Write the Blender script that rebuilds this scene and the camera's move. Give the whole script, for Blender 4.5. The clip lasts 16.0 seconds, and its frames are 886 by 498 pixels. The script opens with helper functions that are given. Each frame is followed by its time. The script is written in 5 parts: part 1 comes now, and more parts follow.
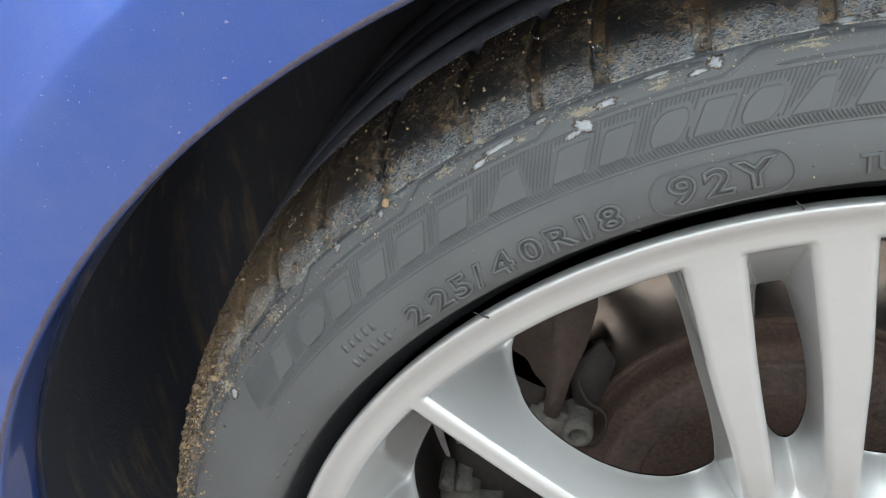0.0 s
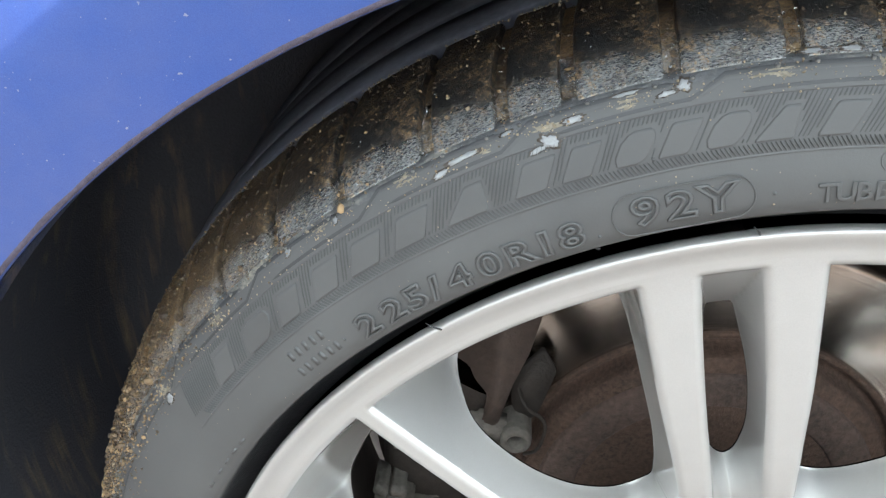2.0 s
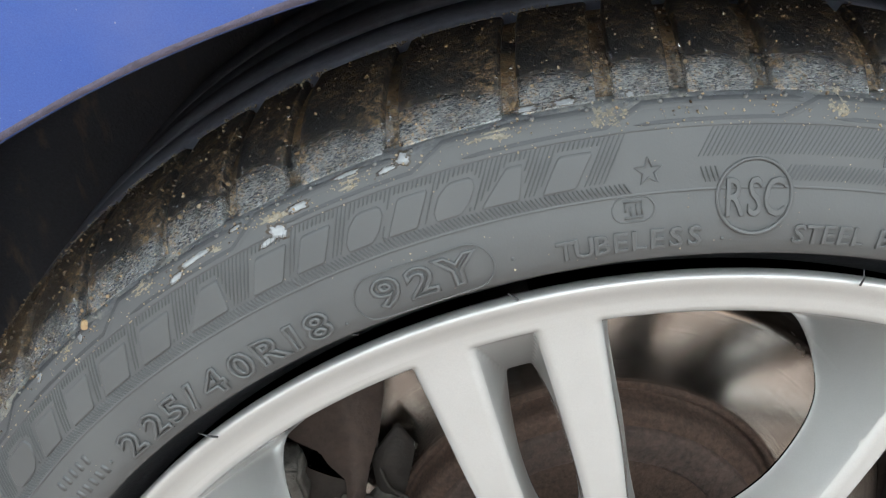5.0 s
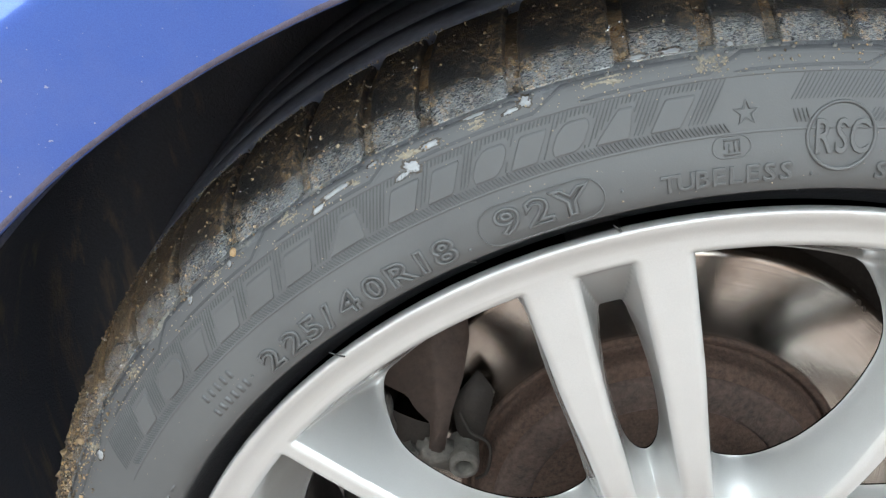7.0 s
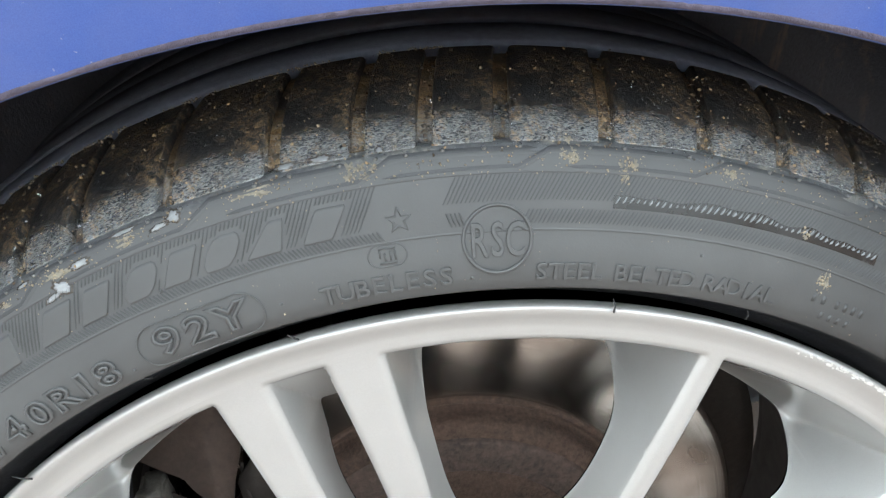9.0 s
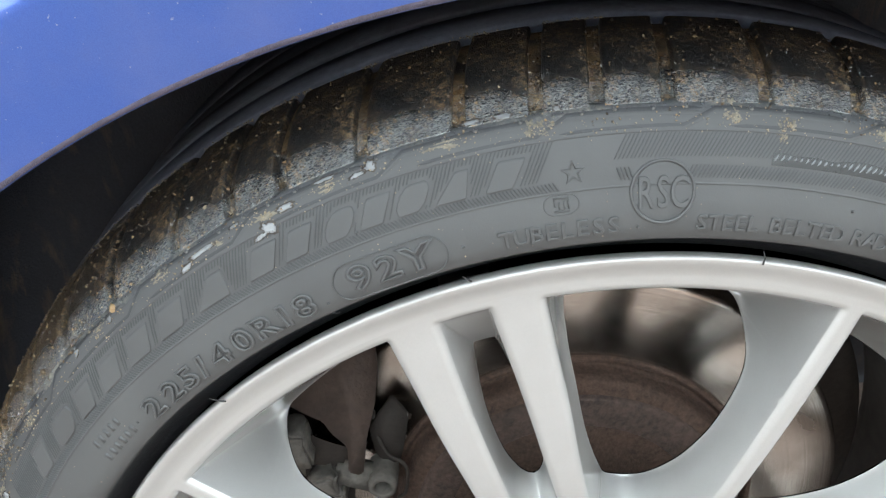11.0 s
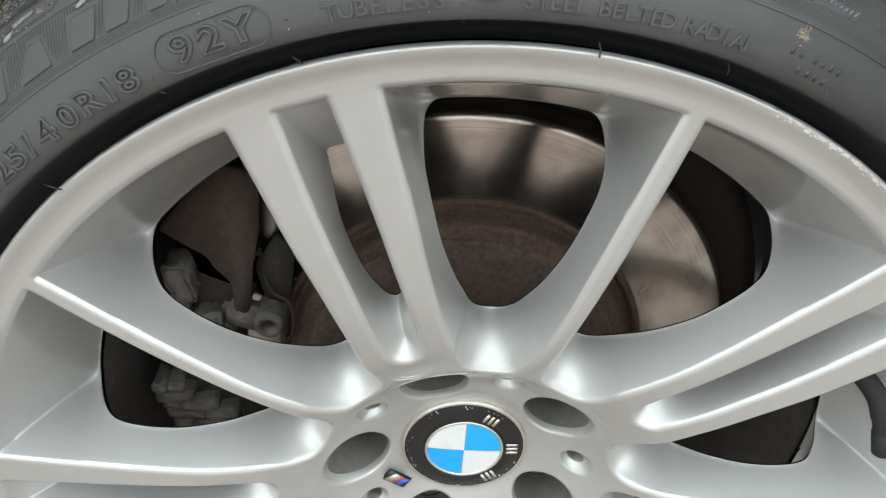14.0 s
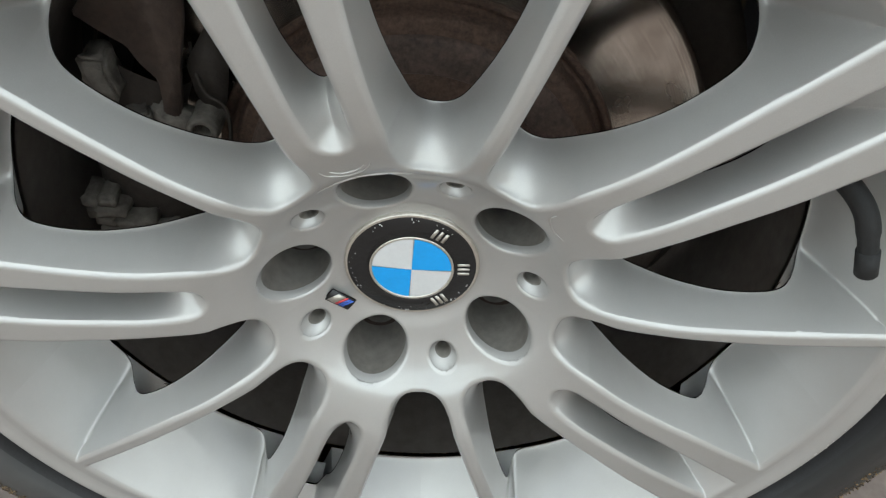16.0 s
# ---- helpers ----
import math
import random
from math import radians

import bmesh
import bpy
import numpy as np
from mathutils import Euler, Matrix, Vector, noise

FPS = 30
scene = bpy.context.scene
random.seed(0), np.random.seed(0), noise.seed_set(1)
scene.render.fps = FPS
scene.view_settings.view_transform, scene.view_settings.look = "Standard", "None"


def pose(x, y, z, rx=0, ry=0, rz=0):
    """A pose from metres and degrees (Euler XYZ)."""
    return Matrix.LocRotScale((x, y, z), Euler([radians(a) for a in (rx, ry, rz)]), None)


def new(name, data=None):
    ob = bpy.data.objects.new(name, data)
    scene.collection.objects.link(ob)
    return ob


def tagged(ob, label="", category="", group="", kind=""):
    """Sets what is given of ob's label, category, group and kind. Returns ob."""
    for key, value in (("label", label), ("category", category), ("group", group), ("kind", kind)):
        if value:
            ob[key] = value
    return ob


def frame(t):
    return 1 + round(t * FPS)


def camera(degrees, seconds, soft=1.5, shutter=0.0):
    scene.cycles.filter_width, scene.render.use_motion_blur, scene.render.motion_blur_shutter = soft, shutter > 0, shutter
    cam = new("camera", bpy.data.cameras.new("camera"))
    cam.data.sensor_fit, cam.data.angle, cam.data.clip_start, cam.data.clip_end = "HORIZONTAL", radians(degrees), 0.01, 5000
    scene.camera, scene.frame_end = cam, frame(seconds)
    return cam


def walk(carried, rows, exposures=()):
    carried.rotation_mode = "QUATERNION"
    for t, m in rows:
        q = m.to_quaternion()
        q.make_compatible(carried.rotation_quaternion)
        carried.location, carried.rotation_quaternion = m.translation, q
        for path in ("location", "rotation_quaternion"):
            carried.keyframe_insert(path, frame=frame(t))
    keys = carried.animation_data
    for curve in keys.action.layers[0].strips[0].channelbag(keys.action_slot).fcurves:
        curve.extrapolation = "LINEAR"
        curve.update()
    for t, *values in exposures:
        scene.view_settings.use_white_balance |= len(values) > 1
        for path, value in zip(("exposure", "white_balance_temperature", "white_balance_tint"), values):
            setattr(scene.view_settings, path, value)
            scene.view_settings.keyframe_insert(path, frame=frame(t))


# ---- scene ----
# Close view of a front wheel of a blue car. The wheel's axle runs along y, its middle is at x = 0, z = HUB.
HUB = 0.312
PATH = [
    (0.0, -0.1373, -0.2295, 0.3710, 57.26, 1.36, 6.97),
    (0.5, -0.1534, -0.2147, 0.3684, 58.38, -1.09, 6.40),
    (1.0, -0.1600, -0.2215, 0.3710, 57.72, -2.37, 5.88),
    (1.5, -0.1549, -0.2248, 0.3619, 56.64, -3.39, 5.00),
    (2.0, -0.1479, -0.2211, 0.3727, 56.64, -3.25, 3.89),
    (2.5, -0.1358, -0.2198, 0.3773, 56.71, -2.68, 3.05),
    (3.0, -0.1249, -0.2211, 0.3765, 57.13, -1.94, 2.37),
    (3.5, -0.1143, -0.2111, 0.3608, 56.38, -0.19, 0.34),
    (4.0, -0.0991, -0.2023, 0.3633, 56.87, 0.91, -1.35),
    (4.2, -0.0869, -0.2000, 0.3696, 57.73, 1.28, -1.79),
    (6.3, -0.0805, -0.2194, 0.3794, 61.40, 1.60, -1.77),
    (6.5, -0.0898, -0.2236, 0.3799, 60.65, 1.65, -1.33),
    (7.0, -0.1111, -0.2386, 0.3746, 60.19, 1.95, 0.09),
    (7.5, -0.1075, -0.2346, 0.3752, 59.83, 2.12, 0.98),
    (8.0, -0.0964, -0.2277, 0.3772, 59.99, 1.97, 0.66),
    (8.5, -0.0628, -0.2212, 0.3905, 60.71, 1.49, -2.41),
    (9.0, -0.0240, -0.2166, 0.3956, 60.29, 2.20, -5.10),
    (9.5, -0.0477, -0.2306, 0.3967, 59.27, 2.87, -3.70),
    (10.0, -0.0583, -0.2399, 0.3976, 59.19, 3.26, -1.39),
    (10.2, -0.0613, -0.2408, 0.4000, 59.14, 3.27, -1.04),
    (12.3, -0.0621, -0.2479, 0.3927, 60.58, 2.99, -0.69),
    (12.5, -0.0600, -0.2488, 0.3908, 60.05, 2.58, -0.60),
    (13.0, -0.0615, -0.2588, 0.3800, 57.90, 1.55, -0.17),
    (13.5, -0.0467, -0.2699, 0.3577, 55.43, 1.05, 0.29),
    (14.0, -0.0093, -0.2680, 0.3520, 54.89, 0.85, -0.54),
    (14.5, 0.0330, -0.2574, 0.3337, 53.53, 1.23, -2.24),
    (15.0, 0.0444, -0.2529, 0.3306, 52.74, 1.45, -2.65),
    (15.5, 0.0313, -0.2603, 0.3151, 51.48, 1.36, -1.53),
    (16.0, 0.0223, -0.2614, 0.2907, 47.38, 0.21, 0.99),
]
cam = camera(56.80, 16.0, 1.3)
walk(cam, [(t, pose(x, y, z + HUB, rx, ry, rz)) for t, x, y, z, rx, ry, rz in PATH],
     exposures=[(0.0, 2.28, 6250, 3.0), (1.2, 2.58, 6250, 3.0), (3.0, 2.58, 6250, 3.0), (4.0, 2.42, 6350, 2.8), (6.3, 2.62, 6250, 3.0), (9.0, 2.64, 6250, 3.0), (10.0, 2.54, 6250, 3.0), (12.6, 2.56, 6350, 3.0), (13.5, 2.18, 6500, 2.6), (14.2, 1.94, 6500, 2.2), (16.0, 1.46, 6470, 2.2)])

# ---- world and light: a bright overcast sky ----
SUN_UP, SUN_ROUND = 72.0, 20.0
world = bpy.data.worlds.new("world")
scene.world = world
world.use_nodes = True
wn, wl = world.node_tree.nodes, world.node_tree.links
sky = wn.new("ShaderNodeTexSky")
sky.sky_type, sky.sun_disc = "NISHITA", False
sky.sun_elevation, sky.sun_rotation = radians(SUN_UP), radians(SUN_ROUND)
sky.air_density, sky.dust_density, sky.ozone_density = 1.0, 4.0, 1.0
cloud = wn.new("ShaderNodeTexNoise")
cloud.inputs["Scale"].default_value, cloud.inputs["Detail"].default_value = 2.2, 6.0
cloud_map = wn.new("ShaderNodeMapRange")
cloud_map.inputs[1].default_value, cloud_map.inputs[2].default_value = 0.40, 0.54
cloud_map.inputs[3].default_value, cloud_map.inputs[4].default_value = 0.30, 1.0
sky_mix = wn.new("ShaderNodeMix")
sky_mix.data_type = "RGBA"
sky_mix.inputs["B"].default_value = (8.6, 9.1, 9.45, 1)
coord = wn.new("ShaderNodeTexCoord")
wl.new(coord.outputs["Generated"], cloud.inputs["Vector"])
wl.new(cloud.outputs["Fac"], cloud_map.inputs[0])
wl.new(cloud_map.outputs[0], sky_mix.inputs["Factor"])
wl.new(sky.outputs["Color"], sky_mix.inputs["A"])
# overcast: the sky is brightest overhead
split = wn.new("ShaderNodeSeparateXYZ")
wl.new(coord.outputs["Generated"], split.inputs[0])
climb = wn.new("ShaderNodeMapRange")
climb.inputs[1].default_value, climb.inputs[2].default_value = 0.0, 1.0
climb.inputs[3].default_value, climb.inputs[4].default_value = 1.05, 1.15
wl.new(split.outputs[2], climb.inputs[0])
glow = wn.new("ShaderNodeVectorMath")
glow.operation = "SCALE"
wl.new(sky_mix.outputs["Result"], glow.inputs[0])
wl.new(climb.outputs[0], glow.inputs["Scale"])
wl.new(glow.outputs[0], wn["Background"].inputs["Color"])
wn["Background"].inputs["Strength"].default_value = 0.1

sun = new("sun", bpy.data.lights.new("sun", "SUN"))
sun.data.energy, sun.data.angle, sun.data.color = 0.2, radians(75), (1.0, 0.98, 0.95)
sun.matrix_world = pose(0, -2, 4, 90 - SUN_UP, 0, 180 - SUN_ROUND)


# ---- materials ----
def material(name, colour, rough=0.5, metal=0.0, coat=0.0):
    """A principled material and a short way to add nodes to it."""
    m = bpy.data.materials.new(name)
    m.use_nodes = True
    n, l = m.node_tree.nodes, m.node_tree.links
    b = n["Principled BSDF"]
    b.inputs["Base Color"].default_value = (*colour, 1)
    b.inputs["Roughness"].default_value, b.inputs["Metallic"].default_value = rough, metal
    b.inputs["Coat Weight"].default_value, b.inputs["Coat Roughness"].default_value = coat, 0.06
    c = n.new("ShaderNodeTexCoord").outputs["Object"]
    return m, n, l, b, c


def noise_of(n, l, c, scale, detail=4.0, rough=0.55, low=0.0, high=1.0):
    """Noise of that many waves a metre, stretched so that low..high becomes 0..1."""
    t = n.new("ShaderNodeTexNoise")
    t.inputs["Scale"].default_value, t.inputs["Detail"].default_value, t.inputs["Roughness"].default_value = scale, detail, rough
    l.new(c, t.inputs["Vector"])
    r = n.new("ShaderNodeMapRange")
    r.inputs[1].default_value, r.inputs[2].default_value = low, high
    l.new(t.outputs["Fac"], r.inputs[0])
    return r.outputs[0]


def mixed(n, l, f, a, b):
    """A colour mix; a and b are colours or sockets."""
    m = n.new("ShaderNodeMix")
    m.data_type = "RGBA"
    l.new(f, m.inputs["Factor"])
    for k, v in (("A", a), ("B", b)):
        if isinstance(v, tuple):
            m.inputs[k].default_value = (*v, 1)
        else:
            l.new(v, m.inputs[k])
    return m.outputs["Result"]


def ranged(n, l, f, lo, hi):
    r = n.new("ShaderNodeMapRange")
    r.inputs[3].default_value, r.inputs[4].default_value = lo, hi
    l.new(f, r.inputs[0])
    return r.outputs[0]


def times(n, l, a, b):
    m = n.new("ShaderNodeMath")
    m.operation = "MULTIPLY"
    l.new(a, m.inputs[0])
    if isinstance(b, float):
        m.inputs[1].default_value = b
    else:
        l.new(b, m.inputs[1])
    return m.outputs[0]


def bumped(n, l, b, h, strength, distance):
    k = n.new("ShaderNodeBump")
    k.inputs["Strength"].default_value, k.inputs["Distance"].default_value = strength, distance
    l.new(h, k.inputs["Height"])
    l.new(k.outputs[0], b.inputs["Normal"])


def silver_paint():
    m, n, l, b, c = material("silver_paint", (0.5, 0.5, 0.49), 0.4, 0.62, 0.9)
    b.inputs["Coat Roughness"].default_value = 0.05
    fine, broad = noise_of(n, l, c, 2500, 2, 0.5, 0.3, 0.7), noise_of(n, l, c, 14, 5, 0.6, 0.35, 0.7)
    base = mixed(n, l, fine, (0.435, 0.431, 0.422), (0.468, 0.464, 0.455))
    dust = times(n, l, broad, 0.28)
    l.new(mixed(n, l, dust, base, (0.31, 0.285, 0.26)), b.inputs["Base Color"])
    l.new(ranged(n, l, broad, 0.47, 0.54), b.inputs["Roughness"])
    bumped(n, l, b, fine, 0.02, 0.0003)
    return m


def blue_paint():
    m, n, l, b, c = material("blue_paint", (0.02, 0.05, 0.32), 0.3, 0.4, 1.0)
    b.inputs["Coat Roughness"].default_value = 0.03
    flake, film, dots = noise_of(n, l, c, 3000, 1, 0.5, 0.3, 0.7), noise_of(n, l, c, 16, 6, 0.65, 0.42, 0.66), noise_of(n, l, c, 620, 2, 0.4, 0.735, 0.785)
    base = mixed(n, l, flake, (0.022, 0.068, 0.285), (0.031, 0.088, 0.345))
    # pale patches paint a dust film and the look of reflected clouds
    dusty_clouded = mixed(n, l, times(n, l, film, 0.16), base, (0.20, 0.20, 0.30))
    l.new(mixed(n, l, times(n, l, dots, 0.45), dusty_clouded, (0.45, 0.45, 0.45)), b.inputs["Base Color"])
    l.new(ranged(n, l, film, 0.28, 0.36), b.inputs["Roughness"])
    return m


def rubber(name, dark, light, waves=22):
    """Dusty sidewall rubber; its tone gets darker towards the car's front."""
    m, n, l, b, c = material(name, light, 0.62)
    grain, broad = noise_of(n, l, c, 1400, 3, 0.6), noise_of(n, l, c, waves, 6, 0.65, 0.3, 0.72)
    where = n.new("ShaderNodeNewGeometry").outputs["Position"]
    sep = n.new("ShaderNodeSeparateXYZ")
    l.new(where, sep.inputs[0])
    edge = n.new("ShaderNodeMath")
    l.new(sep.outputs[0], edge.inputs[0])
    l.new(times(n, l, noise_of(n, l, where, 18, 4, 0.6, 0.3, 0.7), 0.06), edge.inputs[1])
    darkish = n.new("ShaderNodeMapRange")
    darkish.inputs[1].default_value, darkish.inputs[2].default_value = 0.11, 0.20
    l.new(edge.outputs[0], darkish.inputs[0])
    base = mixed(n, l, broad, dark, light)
    l.new(mixed(n, l, darkish.outputs[0], base, tuple(v * 0.42 for v in dark)), b.inputs["Base Color"])
    l.new(ranged(n, l, broad, 0.5, 0.68), b.inputs["Roughness"])
    bumped(n, l, b, grain, 0.12, 0.0004)
    return m


def muddy_rubber(name="wet_muddy_tread_rubber", low=0.47, high=0.62, dull=0.45):
    """Black rubber with brown mud flecks; a wet line with painted pale glints runs along its lower edge."""
    m, n, l, b, c = material(name, (0.02, 0.02, 0.02), 0.2)
    clump, broad, fine, grain = noise_of(n, l, c, 330, 6, 0.78, low, high), noise_of(n, l, c, 60, 4, 0.6, 0.38, 0.60), noise_of(n, l, c, 1100, 5, 0.75, 0.3, 0.7), noise_of(n, l, c, 620, 4, 0.7, 0.3, 0.7)
    mud = times(n, l, clump, broad)
    where = n.new("ShaderNodeNewGeometry").outputs["Position"]
    side = n.new("ShaderNodeSeparateXYZ")
    l.new(where, side.inputs[0])
    caked = n.new("ShaderNodeMapRange")
    caked.inputs[1].default_value, caked.inputs[2].default_value = -0.20, -0.29
    l.new(side.outputs[0], caked.inputs[0])
    most = n.new("ShaderNodeMath")
    most.operation = "MAXIMUM"
    l.new(mud, most.inputs[0])
    l.new(times(n, l, caked.outputs[0], noise_of(n, l, c, 150, 5, 0.7, 0.30, 0.55)), most.inputs[1])
    mud = most.outputs[0]
    flat = n.new("ShaderNodeVectorMath")
    flat.operation = "MULTIPLY"
    flat.inputs[1].default_value = (1, 0, 1)
    l.new(c, flat.inputs[0])
    far = n.new("ShaderNodeVectorMath")
    far.operation = "LENGTH"
    l.new(flat.outputs[0], far.inputs[0])
    edge = n.new("ShaderNodeMapRange")
    edge.inputs[1].default_value, edge.inputs[2].default_value, edge.inputs[3].default_value, edge.inputs[4].default_value = 0.3050, 0.3124, 1.25, 0.0
    l.new(far.outputs["Value"], edge.inputs[0])
    patchy = noise_of(n, l, c, 36, 3, 0.6, 0.26, 0.56)
    wet = times(n, l, edge.outputs[0], patchy)
    # ripples of the water film, drawn out along the tread
    sep = n.new("ShaderNodeSeparateXYZ")
    l.new(c, sep.inputs[0])
    turn = n.new("ShaderNodeMath")
    turn.operation = "ARCTAN2"
    l.new(sep.outputs[2], turn.inputs[0])
    l.new(sep.outputs[0], turn.inputs[1])
    round_ = n.new("ShaderNodeCombineXYZ")
    l.new(times(n, l, turn.outputs[0], 0.12), round_.inputs[0])
    l.new(far.outputs["Value"], round_.inputs[1])
    l.new(sep.outputs[1], round_.inputs[2])
    ripple = noise_of(n, l, round_.outputs[0], 1800, 4, 0.65, 0.3, 0.7)
    # pale glints of the sky, painted into the colour along the wet line
    glint = n.new("ShaderNodeMapRange")
    glint.inputs[1].default_value, glint.inputs[2].default_value = 0.26, 0.64
    l.new(times(n, l, wet, noise_of(n, l, round_.outputs[0], 2300, 4, 0.7, 0.32, 0.68)), glint.inputs[0])
    tone = mixed(n, l, fine, (0.036, 0.021, 0.010), (0.40, 0.255, 0.125))
    body = mixed(n, l, mud, mixed(n, l, grain, (0.008, 0.008, 0.009), (0.024, 0.023, 0.022)), tone)
    l.new(mixed(n, l, times(n, l, glint.outputs[0], 0.48), body, (0.27, 0.275, 0.275)), b.inputs["Base Color"])
    l.new(ranged(n, l, wet, dull, 0.08), b.inputs["Roughness"])
    l.new(ranged(n, l, wet, 0.3, 1.0), b.inputs["Specular IOR Level"])
    l.new(wet, b.inputs["Coat Weight"])
    add = n.new("ShaderNodeMath")
    l.new(times(n, l, mud, 1.5), add.inputs[0])
    l.new(times(n, l, grain, 1.2), add.inputs[1])
    film = n.new("ShaderNodeMix")
    l.new(wet, film.inputs["Factor"])
    l.new(add.outputs[0], film.inputs["A"])
    l.new(ripple, film.inputs["B"])
    bumped(n, l, b, film.outputs["Result"], 0.6, 0.0009)
    return m


def plain(name, colour, rough, metal=0.0, waves=300.0, spread=0.25, bump=0.2, coat=0.0):
    """A surface of one colour with grain and blotches."""
    m, n, l, b, c = material(name, colour, rough, metal, coat)
    fine, broad = noise_of(n, l, c, waves, 5, 0.6, 0.3, 0.7), noise_of(n, l, c, waves / 9, 5, 0.6, 0.3, 0.7)
    lo, hi = tuple(v * (1 - spread) for v in colour), tuple(min(1, v * (1 + spread)) for v in colour)
    l.new(mixed(n, l, fine, mixed(n, l, broad, lo, colour), mixed(n, l, broad, colour, hi)), b.inputs["Base Color"])
    l.new(ranged(n, l, broad, max(0.03, rough - 0.08), min(1, rough + 0.08)), b.inputs["Roughness"])
    if bump:
        bumped(n, l, b, fine, bump, 0.0006)
    return m


def rust():
    m, n, l, b, c = material("rusty_cast_iron", (0.06, 0.035, 0.022), 0.85)
    fine, broad = noise_of(n, l, c, 420, 6, 0.7, 0.35, 0.7), noise_of(n, l, c, 40, 5, 0.6, 0.3, 0.7)
    l.new(mixed(n, l, fine, mixed(n, l, broad, (0.032, 0.019, 0.014), (0.068, 0.036, 0.025)), (0.118, 0.072, 0.052)), b.inputs["Base Color"])
    bumped(n, l, b, fine, 0.5, 0.0012)
    return m


def machined():
    m, n, l, b, c = material("worn_disc_steel", (0.35, 0.33, 0.31), 0.25, 1.0)
    b.inputs["Anisotropic"].default_value, b.inputs["Anisotropic Rotation"].default_value = 0.9, 0.25
    tan = n.new("ShaderNodeTangent")
    tan.direction_type, tan.axis = "RADIAL", "Y"
    l.new(tan.outputs[0], b.inputs["Tangent"])
    sep = n.new("ShaderNodeSeparateXYZ")
    l.new(c, sep.inputs[0])
    ring = n.new("ShaderNodeVectorMath")
    ring.operation = "LENGTH"
    flat = n.new("ShaderNodeCombineXYZ")
    l.new(sep.outputs[0], flat.inputs[0])
    l.new(sep.outputs[2], flat.inputs[2])
    l.new(flat.outputs[0], ring.inputs[0])
    one = n.new("ShaderNodeCombineXYZ")
    l.new(ring.outputs["Value"], one.inputs[0])
    scored, stain = noise_of(n, l, one.outputs[0], 900, 3, 0.6, 0.3, 0.7), noise_of(n, l, c, 30, 4, 0.6, 0.4, 0.7)
    l.new(mixed(n, l, times(n, l, stain, 0.6), mixed(n, l, scored, (0.34, 0.31, 0.285), (0.64, 0.59, 0.54)), (0.14, 0.098, 0.072)), b.inputs["Base Color"])
    l.new(ranged(n, l, stain, 0.20, 0.28), b.inputs["Roughness"])
    bumped(n, l, b, scored, 0.08, 0.0003)
    return m


def mud_mix():
    """Mud lumps of varied tone, lump by lump."""
    m, n, l, b, c = material("mud_of_many_tones", (0.2, 0.14, 0.08), 0.6)
    geo = n.new("ShaderNodeNewGeometry")
    fine = noise_of(n, l, c, 900, 3, 0.6, 0.3, 0.7)
    few = n.new("ShaderNodeMapRange")
    few.inputs[1].default_value = 0.5
    l.new(geo.outputs["Random Per Island"], few.inputs[0])
    tone = mixed(n, l, few.outputs[0], (0.030, 0.019, 0.011), (0.34, 0.225, 0.115))
    l.new(mixed(n, l, times(n, l, fine, 0.3), tone, (0.20, 0.145, 0.09)), b.inputs["Base Color"])
    l.new(ranged(n, l, geo.outputs["Random Per Island"], 0.25, 0.85), b.inputs["Roughness"])
    bumped(n, l, b, fine, 0.6, 0.0006)
    return m


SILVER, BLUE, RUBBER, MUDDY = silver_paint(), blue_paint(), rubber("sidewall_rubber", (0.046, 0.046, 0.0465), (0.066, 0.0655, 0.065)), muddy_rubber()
MUD_MIX, GROOVE = mud_mix(), muddy_rubber("muddy_groove_rubber", 0.10, 0.36, 0.5)
# darker than the wall, to paint the shade in the fine grooves
RIB_SHADE = plain("rib_shade_rubber", (0.036, 0.036, 0.0365), 0.6, 0, 700, 0.12, 0)
RELIEF = rubber("dusty_relief_rubber", (0.046, 0.046, 0.0465), (0.066, 0.0655, 0.065))


def silted_rubber():
    """Damp shoulder rubber with a thin beige film of dried silt in patches."""
    m, n, l, b, c = material("damp_silted_shoulder_rubber", (0.055, 0.055, 0.056), 0.4)
    patch, fine = noise_of(n, l, c, 48, 5, 0.6, 0.50, 0.66), noise_of(n, l, c, 520, 5, 0.7, 0.36, 0.66)
    silt = times(n, l, times(n, l, patch, fine), 0.75)
    l.new(mixed(n, l, silt, mixed(n, l, fine, (0.040, 0.041, 0.043), (0.072, 0.073, 0.075)), (0.30, 0.275, 0.215)), b.inputs["Base Color"])
    l.new(ranged(n, l, silt, 0.34, 0.8), b.inputs["Roughness"])
    bumped(n, l, b, fine, 0.25, 0.0005)
    return m


SHOULDER = silted_rubber()
# wet rubber whose pale tone paints the glint on the ribs
WET = plain("wet_glint_rubber", (0.13, 0.134, 0.138), 0.12, 0, 500, 0.2, 0)
WET_BLACK = plain("soaked_black_rubber", (0.006, 0.006, 0.0065), 0.25, 0, 500, 0.2, 0)
# pale base colour stands in for the sky mirrored in the pools
PUDDLE = plain("sky_paled_water_film", (0.19, 0.194, 0.198), 0.08, 0, 420, 0.35, 0.15)
SPLASH = plain("dried_mud_film", (0.170, 0.150, 0.115), 0.8, 0, 420, 0.7, 0.5)
WATER = material("water", (0.9, 0.93, 0.95), 0.02)[0]
WATER.node_tree.nodes["Principled BSDF"].inputs["Transmission Weight"].default_value = 1.0
WATER.node_tree.nodes["Principled BSDF"].inputs["IOR"].default_value = 1.33
SCUFF = plain("bare_scuffed_alloy", (0.58, 0.57, 0.55), 0.55, 0.4, 900, 0.15, 0.3)
RUST, STEEL = rust(), machined()
